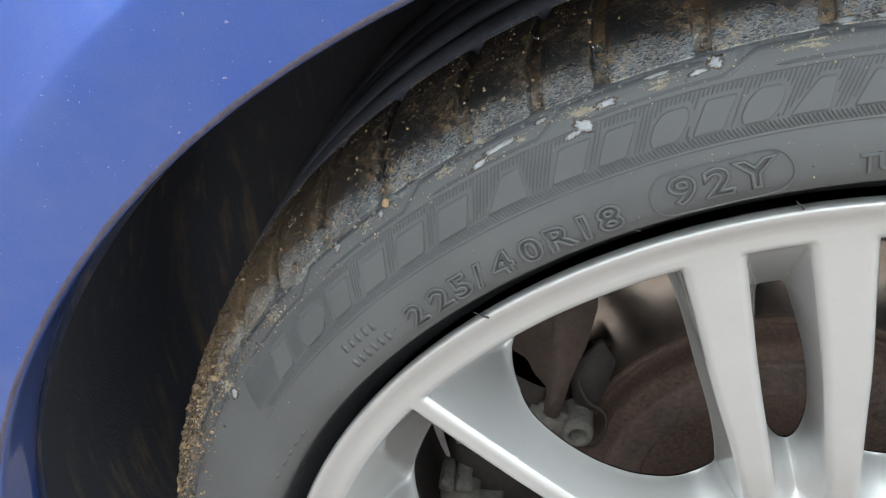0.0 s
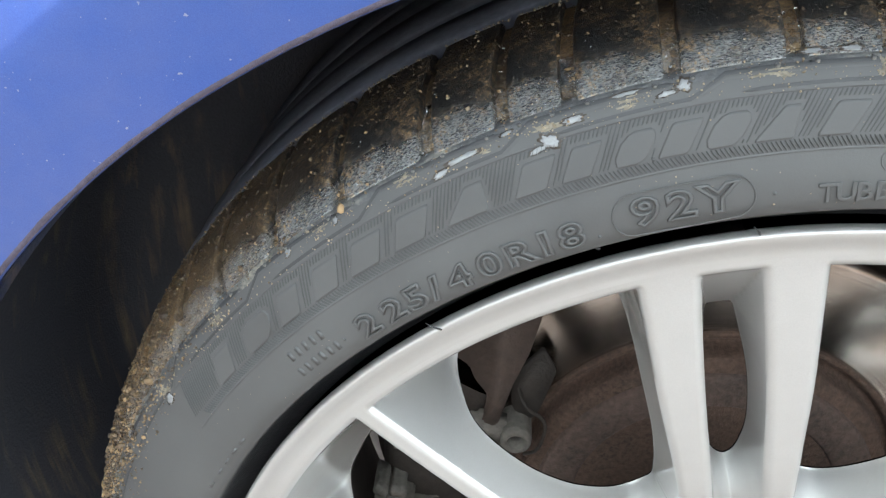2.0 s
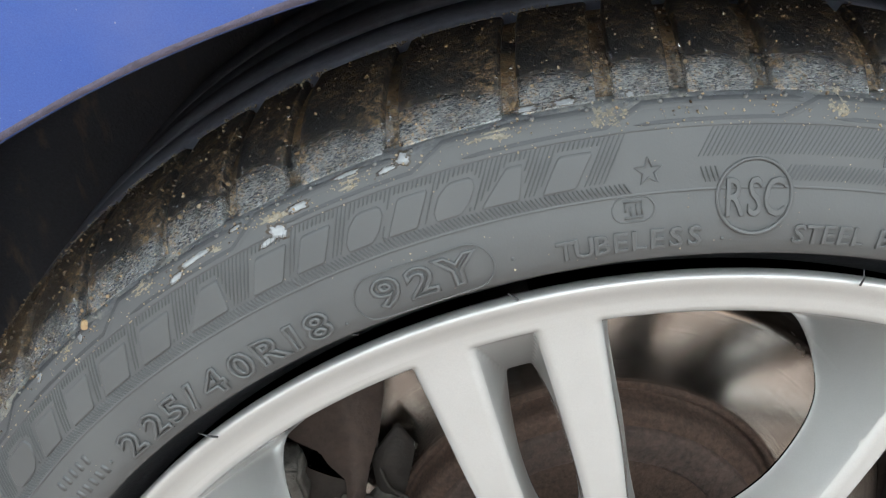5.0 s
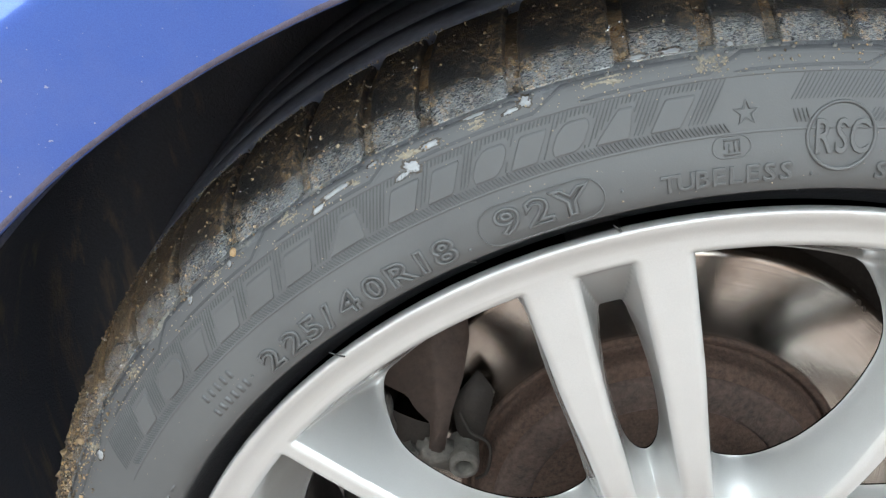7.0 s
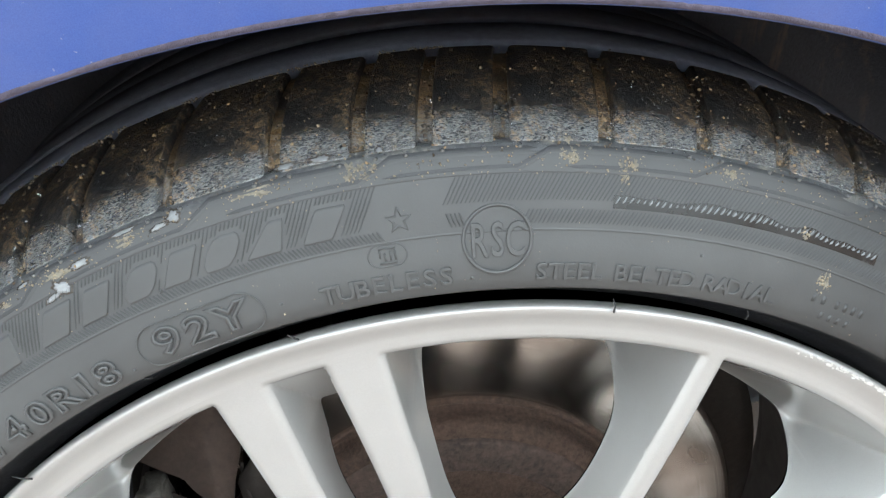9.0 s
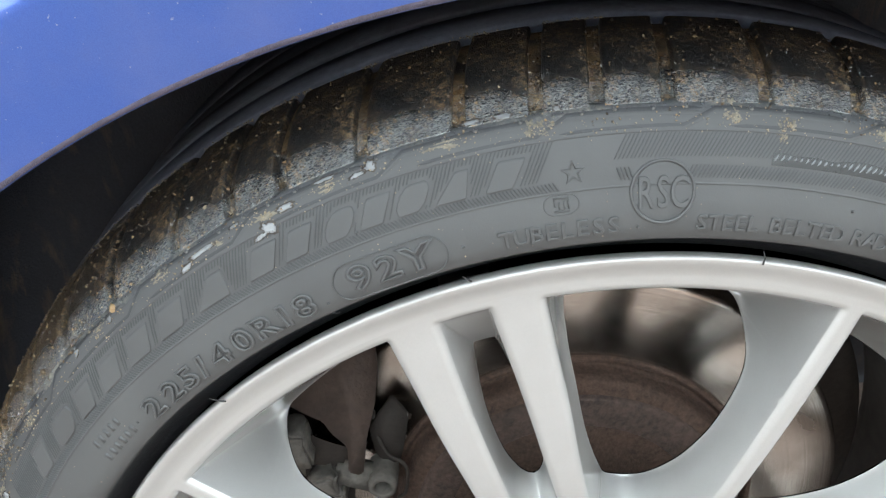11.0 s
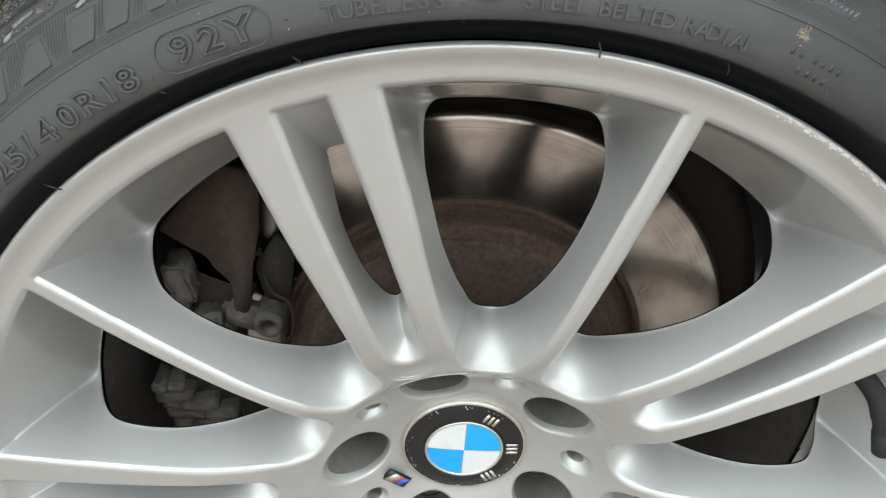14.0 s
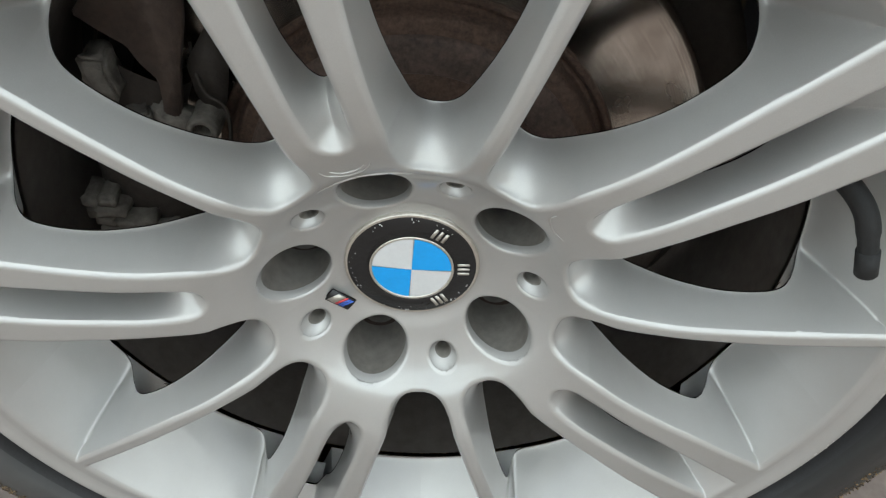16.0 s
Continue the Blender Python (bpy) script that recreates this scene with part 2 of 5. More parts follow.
PITTED_RUST = plain("pitted_pale_rust", (0.080, 0.052, 0.042), 0.8, 0, 330, 0.75, 0.9)
BLACK_RUBBER = plain("dark_rubber", (0.024, 0.024, 0.026), 0.5, 0, 600)
# inner tread tone is lifted and blued to paint pale haze into it
HAZED_TREAD = plain("hazed_tread_rubber", (0.110, 0.116, 0.140), 0.9, 0, 300, 0.3, 0.2)
VALVE_BLACK = plain("valve_rubber", (0.006, 0.006, 0.0062), 0.75, 0, 500)


def arch_plastic():
    m, n, l, b, c = material("muddy_arch_plastic", (0.016, 0.015, 0.014), 0.6)
    st = n.new("ShaderNodeMapping")
    st.inputs["Scale"].default_value = (1.0, 1.0, 0.10)
    l.new(c, st.inputs["Vector"])
    streak, patch, fine = noise_of(n, l, st.outputs[0], 90, 5, 0.6, 0.52, 0.72), noise_of(n, l, c, 16, 4, 0.6, 0.42, 0.62), noise_of(n, l, c, 500, 4, 0.6, 0.3, 0.7)
    mud = times(n, l, streak, patch)
    l.new(mixed(n, l, mud, mixed(n, l, fine, (0.036, 0.040, 0.052), (0.050, 0.055, 0.070)), (0.20, 0.15, 0.095)), b.inputs["Base Color"])
    bumped(n, l, b, fine, 0.3, 0.001)
    return m


LINER = arch_plastic()
BARREL = plain("dusty_barrel_paint", (0.10, 0.088, 0.08), 0.6, 0.3, 90, 0.4)
CASTING = plain("dirty_cast_alloy", (0.130, 0.117, 0.103), 0.75, 0.1, 170, 0.6, 0.9)
IRON_AND_SHADE = plain("dirty_iron_and_shade", (0.035, 0.028, 0.024), 0.8, 0.2, 200, 0.4, 0.5)
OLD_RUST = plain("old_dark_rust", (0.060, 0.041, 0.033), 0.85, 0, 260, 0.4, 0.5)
RIM_MUD = plain("wet_dark_mud", (0.030, 0.021, 0.014), 0.3, 0, 500, 0.45, 0.4)
PALE_MUD = plain("pale_dry_mud", (0.25, 0.20, 0.135), 0.9, 0, 500, 0.45, 0.6)
# dusty paint, darkened further to paint in the shade of the pockets
POCKET = plain("dusty_shaded_pocket_paint", (0.155, 0.144, 0.130), 0.55, 0.3, 160, 0.35, 0.2)
CAP_BLACK = plain("cap_black", (0.008, 0.008, 0.009), 0.35, 0, 500)
CAP_WHITE = plain("cap_white", (0.60, 0.61, 0.62), 0.35, 0, 500, 0.06, 0)
CAP_BLUE = plain("cap_blue", (0.015, 0.33, 0.80), 0.35, 0, 500, 0.08, 0)
CAP_METAL = plain("cap_bare_metal", (0.55, 0.52, 0.47), 0.4, 0.8, 500, 0.2, 0)
STRIPE_RED = plain("stripe_red", (0.55, 0.05, 0.06), 0.35, 0, 500, 0.08, 0)
STRIPE_BLUE = plain("stripe_blue", (0.05, 0.12, 0.5), 0.35, 0, 500, 0.08, 0)
EDGE_GLEAM = plain("edge_gleam", (0.060, 0.050, 0.075), 0.8, 0, 400, 0.5, 0.5)
BARE_CLIP = plain("bare_clip_metal", (0.42, 0.41, 0.38), 0.5, 0.3, 400)
BOLT = plain("bolt_steel", (0.11, 0.105, 0.10), 0.5, 0.7, 300)
BACKDROP_WALL = plain("backdrop_wall", (0.34, 0.245, 0.19), 0.9, 0, 8, 0.3, 0.3)
GROUND = plain("worn_paving", (0.190, 0.154, 0.135), 0.85, 0, 60, 0.35, 0.6)


# ---- building helpers ----
def mesh_of(name, verts, faces, mats, smooth=True, normals=None, slots=None):
    me = bpy.data.meshes.new(name)
    me.from_pydata([tuple(v) for v in verts], [], [tuple(f) for f in faces])
    for m in mats if isinstance(mats, (list, tuple)) else [mats]:
        me.materials.append(m)
    me.polygons.foreach_set("use_smooth", [smooth] * len(me.polygons))
    if slots is not None:
        me.polygons.foreach_set("material_index", slots)
    me.update()
    if normals is not None:
        me.normals_split_custom_set_from_vertices([tuple(v) for v in normals])
    return me


def placed(name, me, parent, label="", m=None):
    ob = new(name, me)
    ob.parent = parent
    if m is not None:
        ob.matrix_basis = m
    return tagged(ob, label)


def part(name, bm, mat, parent, label="", m=None, smooth=True):
    """One bmesh as one mesh object under a thing or a part."""
    me = bpy.data.meshes.new(name)
    bmesh.ops.recalc_face_normals(bm, faces=bm.faces)
    bm.to_mesh(me)
    bm.free()
    me.materials.append(mat)
    me.polygons.foreach_set("use_smooth", [smooth] * len(me.polygons))
    return placed(name, me, parent, label, m)


def polar(r, deg, y=0.0):
    return Vector((r * math.cos(radians(deg)), y, r * math.sin(radians(deg))))


def spin(deg):
    """A turn about the axle by that many degrees, from x towards z."""
    return pose(0, 0, 0, 0, -deg, 0)


def glide(points, steps=8):
    """Points on a smooth curve through the given ones."""
    p = np.array(points, float)
    q = np.vstack([2 * p[0] - p[1], p, 2 * p[-1] - p[-2]])
    out = []
    for i in range(1, len(q) - 2):
        for s in np.linspace(0, 1, steps, endpoint=False):
            a, b, c, d = q[i - 1:i + 3]
            out.append(0.5 * (2 * b + (c - a) * s + (2 * a - 5 * b + 4 * c - d) * s * s + (3 * b - a - 3 * c + d) * s ** 3))
    return np.array(out + [p[-1]])


def lathe(profile, n, start=0.0, end=360.0):
    """Vertices and faces of (r, y) turned about the axle."""
    full = abs(end - start) >= 360
    a = np.radians(np.linspace(start, end, n + (0 if full else 1), endpoint=not full))
    p = np.array(profile)
    v = np.stack([np.outer(np.cos(a), p[:, 0]), np.tile(p[:, 1], (len(a), 1)), np.outer(np.sin(a), p[:, 0])], 2).reshape(-1, 3)
    k, f = len(p), []
    for i in range(n):
        j = (i + 1) % len(a)
        f += [(i * k + s, i * k + s + 1, j * k + s + 1, j * k + s) for s in range(k - 1)]
    return v, f


def tube(points, radii, sides=10, cap=True):
    """A bmesh tube along points."""
    bm = bmesh.new()
    pts = [Vector(p) for p in points]
    rings = []
    for i, p in enumerate(pts):
        d = (pts[min(i + 1, len(pts) - 1)] - pts[max(i - 1, 0)]).normalized()
        u = d.orthogonal().normalized() if i == 0 else (u - d * u.dot(d)).normalized()
        w = d.cross(u)
        rings.append([bm.verts.new(p + (u * math.cos(s) + w * math.sin(s)) * radii[i]) for s in np.linspace(0, 2 * math.pi, sides, endpoint=False)])
    for a, b in zip(rings, rings[1:]):
        for s in range(sides):
            bm.faces.new((a[s], a[(s + 1) % sides], b[(s + 1) % sides], b[s]))
    if cap:
        bm.faces.new(rings[0][::-1])
        bm.faces.new(rings[-1])
    return bm


def block(size, centre=(0, 0, 0), bevel=0.001, turn=None, bm=None):
    """A bevelled box, as a bmesh or added to one."""
    one = bmesh.new()
    bmesh.ops.create_cube(one, size=1, matrix=Matrix.Diagonal((*size, 1)))
    if bevel:
        bmesh.ops.bevel(one, geom=one.edges[:], offset=bevel, segments=2, affect="EDGES")
    bmesh.ops.transform(one, matrix=Matrix.Translation(centre) @ (turn or Matrix()), verts=one.verts)
    if bm is None:
        return one
    me = bpy.data.meshes.new("tmp")
    one.to_mesh(me)
    one.free()
    bm.from_mesh(me)
    bpy.data.meshes.remove(me)
    return bm


def prism(outline, y0, y1, bevel=0.0):
    """A bmesh plate of an (x, z) outline from y0 to y1."""
    bm = bmesh.new()
    f = bm.faces.new([bm.verts.new((x, y0, z)) for x, z in outline])
    ext = bmesh.ops.extrude_face_region(bm, geom=[f])
    bmesh.ops.translate(bm, vec=(0, y1 - y0, 0), verts=[v for v in ext["geom"] if isinstance(v, bmesh.types.BMVert)])
    if bevel:
        bmesh.ops.bevel(bm, geom=bm.edges[:], offset=bevel, segments=2, affect="EDGES")
    return bm


# ---- ground ----
def ground():
    rng = np.random.default_rng(3)
    g = np.concatenate([-np.geomspace(0.4, 400, 26)[::-1], np.linspace(-0.35, 0.35, 8), np.geomspace(0.4, 400, 26)])
    v, n = [], len(g)
    for x in g:
        for y in g:
            v.append((x, y, 0.004 * noise.noise(Vector((x * 3, y * 3, 0))) if max(abs(x), abs(y)) < 5 else 0))
    f = [(i * n + j, (i + 1) * n + j, (i + 1) * n + j + 1, i * n + j + 1) for i in range(n - 1) for j in range(n - 1)]
    return tagged(new("ground", mesh_of("ground", v, f, GROUND)), "worn grey-brown paved ground under the car", "ground", kind="structure")


def backdrop():
    """An unseen plain brown wall, added some metres off to shape low light; it is met in reflections alone."""
    v, f = [], []
    n = 72
    for k in range(n):
        a = 2 * math.pi * k / n
        near = math.exp(-((a - 1.5 * math.pi) / 0.9) ** 2)
        r, h = 7.0 - 2.0 * near + 0.3 * math.sin(5 * a), 1.3 + 0.6 * near + 0.1 * math.sin(7 * a)
        v += [(r * math.cos(a), r * math.sin(a), -0.05), (r * math.cos(a), r * math.sin(a), h), ((r + 0.3) * math.cos(a), (r + 0.3) * math.sin(a), h), ((r + 0.3) * math.cos(a), (r + 0.3) * math.sin(a), -0.05)]
    for k in range(n):
        i, j = 4 * k, 4 * ((k + 1) % n)
        f += [(i + s, i + s + 1, j + s + 1, j + s) for s in range(3)]
    return tagged(new("backdrop", mesh_of("backdrop", v, f, BACKDROP_WALL, False)), "plain brown brick-coloured wall, added out of view", "wall", kind="structure")


ground()
backdrop()

car = tagged(new("car"), "blue metallic car seen close at its muddy front wheel", "car")
AT = pose(0, 0, HUB)


# ---- the wheel: an alloy casting with five double spokes and five single ones ----
SLOT_AT, STEP = 104.95, 72.0
BACK = 0.045


def back_y(r):
    """How deep the openings' back edges lie: the spokes are thinnest half way out."""
    return np.interp(r, BY[:, 0], BY[:, 1])


def front_y(r):
    return np.interp(r, FR, FY)


FACE = glide([(0.030, 0.0432), (0.037, 0.0430), (0.045, 0.0392), (0.053, 0.0360), (0.060, 0.0324), (0.067, 0.0280), (0.073, 0.0231), (0.079, 0.0178), (0.086, 0.0138), (0.095, 0.0098), (0.106, 0.0060), (0.13, 0.0024), (0.155, 0.0013), (0.18, 0.0012), (0.207, 0.0020), (0.222, 0.0026), (0.232, 0.0030), (0.240, 0.0028)], 10)
FR, FY = FACE[:, 0], FACE[:, 1]
BY = glide([(0.090, 0.0515), (0.094, 0.0490), (0.100, 0.0450), (0.115, 0.0366), (0.130, 0.0300), (0.150, 0.0250), (0.170, 0.0243), (0.184, 0.0280), (0.193, 0.0386), (0.202, 0.0600)], 10)


def outline(points):
    """(r, degrees from the slot's middle) to plan points."""
    p = np.array(points)
    a = np.radians(p[:, 1])
    return np.stack([p[:, 0] * np.cos(a), p[:, 0] * np.sin(a)], 1)


SIDE_R = np.array([0.104, 0.125, 0.15, 0.18, 0.207, 0.2325])
PAIR = np.array([12.0, 10.25, 9.2, 8.6, 8.0, 7.6])
LONE = -36.0
DRAFT_R = np.array([0.110, 0.128, 0.15, 0.175, 0.188])
DRAFT = np.array([0.0074, 0.0063, 0.0050, 0.0046, 0.0046])
SLOT_R, SLOT_W = [0.107, 0.122, 0.147, 0.175, 0.205, 0.2325], [0.0080, 0.0092, 0.0096, 0.0103, 0.0103, 0.0097]
LONE_HALF = np.degrees(np.array([0.0048, 0.0044, 0.0047, 0.0050, 0.0051, 0.0049]) / SIDE_R)


def smooth_table(r, v):
    t = glide(np.stack([r, v], 1), 24)
    return lambda q: np.interp(q, t[:, 0], t[:, 1])


pair_at, lone_at, slot_at, draft_at = smooth_table(SIDE_R, PAIR), smooth_table(SIDE_R, LONE_HALF), smooth_table(SLOT_R, SLOT_W), smooth_table(DRAFT_R, DRAFT)
SLOT_BACK = [(0.1225, 0.0030), (0.129, 0.0064), (0.144, 0.0084), (0.166, 0.0088), (0.180, 0.0080), (0.190, 0.0068), (0.2010, 0.0050)]
slot_back_at = smooth_table([r for r, _ in SLOT_BACK], [w for _, w in SLOT_BACK])
SLOT_DEEP = 0.0300


def draft_deg(r):
    return np.degrees(draft_at(r) / r)


def rounded(poly, width):
    """A closed outline with its corners eased over that many metres."""
    p = np.vstack([poly, poly[:1]])
    d = np.append(0, np.cumsum(np.hypot(*np.diff(p, axis=0).T)))
    n = 220
    t = np.linspace(0, d[-1], n, endpoint=False)
    q = np.stack([np.interp(t, d, p[:, 0]), np.interp(t, d, p[:, 1])], 1)
    k = np.arange(n)
    w = np.exp(-0.5 * (np.minimum(k, n - k) * d[-1] / n / width) ** 2)
    w /= w.sum()
    return np.stack([np.real(np.fft.ifft(np.fft.fft(q[:, i]) * np.fft.fft(w))) for i in (0, 1)], 1)


def opening(side):
    """Front edge and back edge of one large opening; side -1: from the pair down to the single spoke, 1: from it to the next pair."""
    if side < 0:
        at_a, at_b = (lambda r: -pair_at(r)), (lambda r: LONE + lone_at(r))
    else:
        at_a, at_b = (lambda r: LONE - lone_at(r)), (lambda r: pair_at(r) - STEP)
    a, b, long = at_a(SIDE_R), at_b(SIDE_R), np.linspace(0.104, 0.2325, 44)
    mid, half = (a[0] + b[0]) / 2, (a[0] - b[0]) / 2
    bottom = [(0.0915, mid + half * 0.96), (0.0832, mid + half * 0.82), (0.0790, mid + half * 0.50), (0.0778, mid), (0.0790, mid - half * 0.50), (0.0832, mid - half * 0.82), (0.0915, mid - half * 0.96)]
    turn = glide(outline([(0.112, at_a(0.112)), (0.104, a[0])] + bottom + [(0.104, b[0]), (0.112, at_b(0.112))]), 6)[6:-6]
    front = np.vstack([outline([(0.2325, x) for x in np.linspace(b[-1], a[-1], 24)][:-1]), outline([(r, at_a(r)) for r in long[::-1]])[:-1], turn, outline([(r, at_b(r)) for r in long])[1:-1]])
    rr = np.linspace(0.108, 0.188, 14)
    ka, kb = at_a(rr) - draft_deg(rr), at_b(rr) + draft_deg(rr)
    mid, half = (ka[0] + kb[0]) / 2, (ka[0] - kb[0]) / 2
    back = [(0.1995, ka[-1] - 0.2)] + [(r, x) for r, x in zip(rr[::-1], ka[::-1])] + [(0.1010, mid + half * 0.82), (0.0963, mid + half * 0.50), (0.0948, mid), (0.0963, mid - half * 0.50), (0.1010, mid - half * 0.82)] + [(r, x) for r, x in zip(rr, kb)] + [(0.1995, kb[-1] + 0.2)]
    top = [(0.2020, x) for x in np.linspace(kb[-1] + 1.8, ka[-1] - 1.8, 12)]
    return np.array(front), rounded(glide(outline(back + top + back[:1]), 5)[:-1], 0.0030)


def slot():
    long = np.linspace(0.107, 0.2325, 44)
    side = [(r, math.degrees(slot_at(r) / r)) for r in long]
    h = side[0][1]
    turn = glide(outline([(0.113, math.degrees(slot_at(0.113) / 0.113)), (0.107, h), (0.1015, h * 0.72), (0.0988, 0.0), (0.1015, -h * 0.72), (0.107, -h), (0.113, -math.degrees(slot_at(0.113) / 0.113))]), 6)[6:-6]
    front = np.vstack([outline([(0.2325, x) for x in np.linspace(-side[-1][1], side[-1][1], 8)][:-1]), outline(side[::-1])[:-1], turn, outline([(r, -x) for r, x in side])[1:-1]])
    wide = [(r, math.degrees(slot_back_at(r) / r)) for r in np.linspace(0.1225, 0.2010, 30)]
    back = outline(wide[::-1] + [(0.1208, 0.0)] + [(r, -x) for r, x in wide] + [(0.2020, x) for x in np.linspace(-1.2, 1.2, 7)])
    return front, rounded(back, 0.0008)


def turned(poly, deg):
    c, s = math.cos(radians(deg)), math.sin(radians(deg))
    return poly @ np.array([[c, s], [-s, c]])


def signed(p, poly):
    """Distance of points from a closed outline, negative inside."""
    d2, inside = np.full(len(p), 1e9), np.zeros(len(p), bool)
    for a, b in zip(poly, np.roll(poly, -1, 0)):
        e, w = b - a, p - a
        h = np.clip((w @ e) / (e @ e + 1e-18), 0, 1)
        q = w - h[:, None] * e
        d2 = np.minimum(d2, (q * q).sum(1))
        up = (a[1] > p[:, 1]) != (b[1] > p[:, 1])
        x = (b[0] - a[0]) * (p[:, 1] - a[1]) / (b[1] - a[1] + 1e-18) + a[0]
        inside ^= up & (p[:, 0] < x)
    return np.sqrt(d2) * np.where(inside, -1, 1)


def ring_of(r0, deg, rad, n=40):
    a = np.linspace(0, 2 * math.pi, n, endpoint=False)
    c = outline([(r0, deg)])[0]
    return np.stack([c[0] + rad * np.cos(a), c[1] + rad * np.sin(a)], 1)


OPEN_1, OPEN_2 = opening(-1), opening(1)
CUTS = [(*OPEN_1, BACK), (*OPEN_2, BACK), (turned(OPEN_2[0], STEP), turned(OPEN_2[1], STEP), BACK), (*slot(), SLOT_DEEP)]
POCKETS = ((0.0583, 0.0, 0.0171), (0.0615, -36.0, 0.0074))
HUB_CUTS = [(ring_of(r, a, w, 64), ring_of(r, a, w, 64), 0.07) for r, a, w in POCKETS]
CUTS += HUB_CUTS


def height(p, cuts):
    """Depth y of the casting's face at plan points, and the distance from the nearest hole."""
    r = np.hypot(p[:, 0], p[:, 1])
    y, hole = front_y(r), np.full(len(p), 1e9)
    roll = np.zeros(len(p))
    for front, back, deep in cuts:
        near = np.hypot(*(p - front.mean(0)).T) < np.hypot(*(front - front.mean(0)).T).max() + 0.012
        df, dk = np.full(len(p), 1.0), np.full(len(p), 1.0)
        df[near], dk[near] = signed(p[near], front), signed(p[near], back)
        edge, drop = (0.0034, 0.0022) if deep < 0.06 else (0.0020, 0.0010)
        roll = np.maximum(roll, np.where(df > 0, drop * np.clip(1 - df / edge, 0, 1) ** 2, 0))
        inn = df <= 0
        t = np.clip(-df / np.maximum(-df + np.maximum(dk, 0), 1e-9), 0, 1)
        if deep in (BACK, SLOT_DEEP):
            ang = np.degrees(np.arctan2(p[:, 1], p[:, 0]))
            u, w = np.abs((ang + 36) % 72 - 36), np.abs((ang - LONE + 36) % 72 - 36)
            if deep == BACK:
                side = r * np.radians(np.minimum(u - pair_at(r), w - lone_at(r))) / draft_at(r)
                steep, s = np.minimum(side, (0.2325 - r) / 0.0305), np.clip((r - 0.176) / 0.014, 0, 1)
            else:
                side = (slot_at(r) - r * np.radians(u)) / (slot_at(r) - slot_back_at(r))
                steep, s = np.minimum(side, (0.2325 - r) / 0.0308), np.clip((r - 0.150) / 0.02, 0, 1)
            s = s * s * (3 - 2 * s)
            t = t + (np.clip(steep, 0, 1) - t) * s
        bottom = back_y(r) if deep == BACK else np.minimum(back_y(r), SLOT_DEEP) if deep == SLOT_DEEP else deep
        y = np.where(inn, y + drop + (bottom - y - drop) * t ** 0.92, y)
        hole = np.minimum(hole, dk)
    return y + roll, hole


def casting(rs, columns, cuts):
    """A piece of the casting's face over a polar grid whose columns follow the spokes' edges: vertices, faces, normals."""
    A = np.radians(np.array([columns(r) for r in rs]))
    R = np.repeat(np.array(rs)[:, None], A.shape[1], 1)
    p = np.stack([R * np.cos(A), R * np.sin(A)], 2).reshape(-1, 2)
    y, hole = height(p, cuts)
    nr, na = R.shape
    idx = np.arange(nr * na).reshape(nr, na)
    q = np.stack([idx[:-1, :-1], idx[1:, :-1], idx[1:, 1:], idx[:-1, 1:]], 2).reshape(-1, 4)
    keep = (hole[q] > 0).any(1)
    q, col = q[keep], np.tile(np.arange(na - 1), nr - 1)[keep]
    move = np.zeros(len(p), bool)
    move[np.unique(q)] = True
    move &= hole <= 0
    e = 1e-5
    for _ in range(2):
        s = p[move]
        h0, hx, hz = (height(s + d, cuts)[1] for d in (np.zeros(2), np.array([e, 0]), np.array([0, e])))
        g = np.stack([hx - h0, hz - h0], 1) / e
        p[move] = s - g * (h0 - 1e-6)[:, None]
    y[move] = height(p[move], cuts)[0]
    rr = np.hypot(p[:, 0], p[:, 1])
    soft = (rr > 0.186) & (rr < 0.2300) & ~move
    e = 9e-4
    q4 = [height(p[soft] + d, cuts)[0] for d in ((e, 0), (-e, 0), (0, e), (0, -e))]
    near = np.max(q4, 0) - np.min(q4, 0) < 0.006
    y[np.flatnonzero(soft)[near]] = ((sum(q4) + y[soft]) / 5)[near]
    # the wide pockets at the hub's end are smooth bowls: let the face relax between its two edges
    Y, X, Z = y.reshape(nr, na), p[:, 0].reshape(nr, na), p[:, 1].reshape(nr, na)
    free, dip = np.zeros((nr, na), bool), np.zeros((nr, na))
    for front, back, deep in cuts:
        if deep != BACK:
            continue
        near = np.hypot(*(p - front.mean(0)).T) < 0.12
        df = np.full(len(p), 1.0)
        df[near] = signed(p[near], front)
        free |= ((df < -0.00015) & (hole > 0.0005) & (rr < 0.150)).reshape(nr, na)
        inner = np.clip((0.124 - rr) / 0.026, 0, 1)
        lip = 0.0026 * inner * inner * (3 - 2 * inner) * (1 - np.exp(np.minimum(df, 0) / 0.0016)) * np.clip(hole, 0, 1) / np.maximum(np.clip(hole, 0, 1) - np.minimum(df, 0), 1e-9)
        dip = np.maximum(dip, np.where(df < 0, lip, 0).reshape(nr, na))
    free[0], free[-1], free[:, 0], free[:, -1] = False, False, False, False
    if free.any():
        w = []
        for one, two in (((-1, 0), (1, 0)), ((0, -1), (0, 1))):
            a, b = (np.maximum(np.hypot(np.roll(X, d, (0, 1)) - X, np.roll(Z, d, (0, 1)) - Z), 2e-5) for d in (one, two))
            w += [(1 / (a * (a + b)), *one), (1 / (b * (a + b)), *two)]
        total = sum(k for k, _, _ in w)
        ruled = Y.copy()
        odd = np.add.outer(np.arange(nr), np.arange(na)) % 2 == 1
        for _ in range(220):
            for half in (free & odd, free & ~odd):
                new_y = sum(k * np.roll(Y, (di, dj), (0, 1)) for k, di, dj in w) / total
                Y[half] += 1.88 * (new_y - Y)[half]
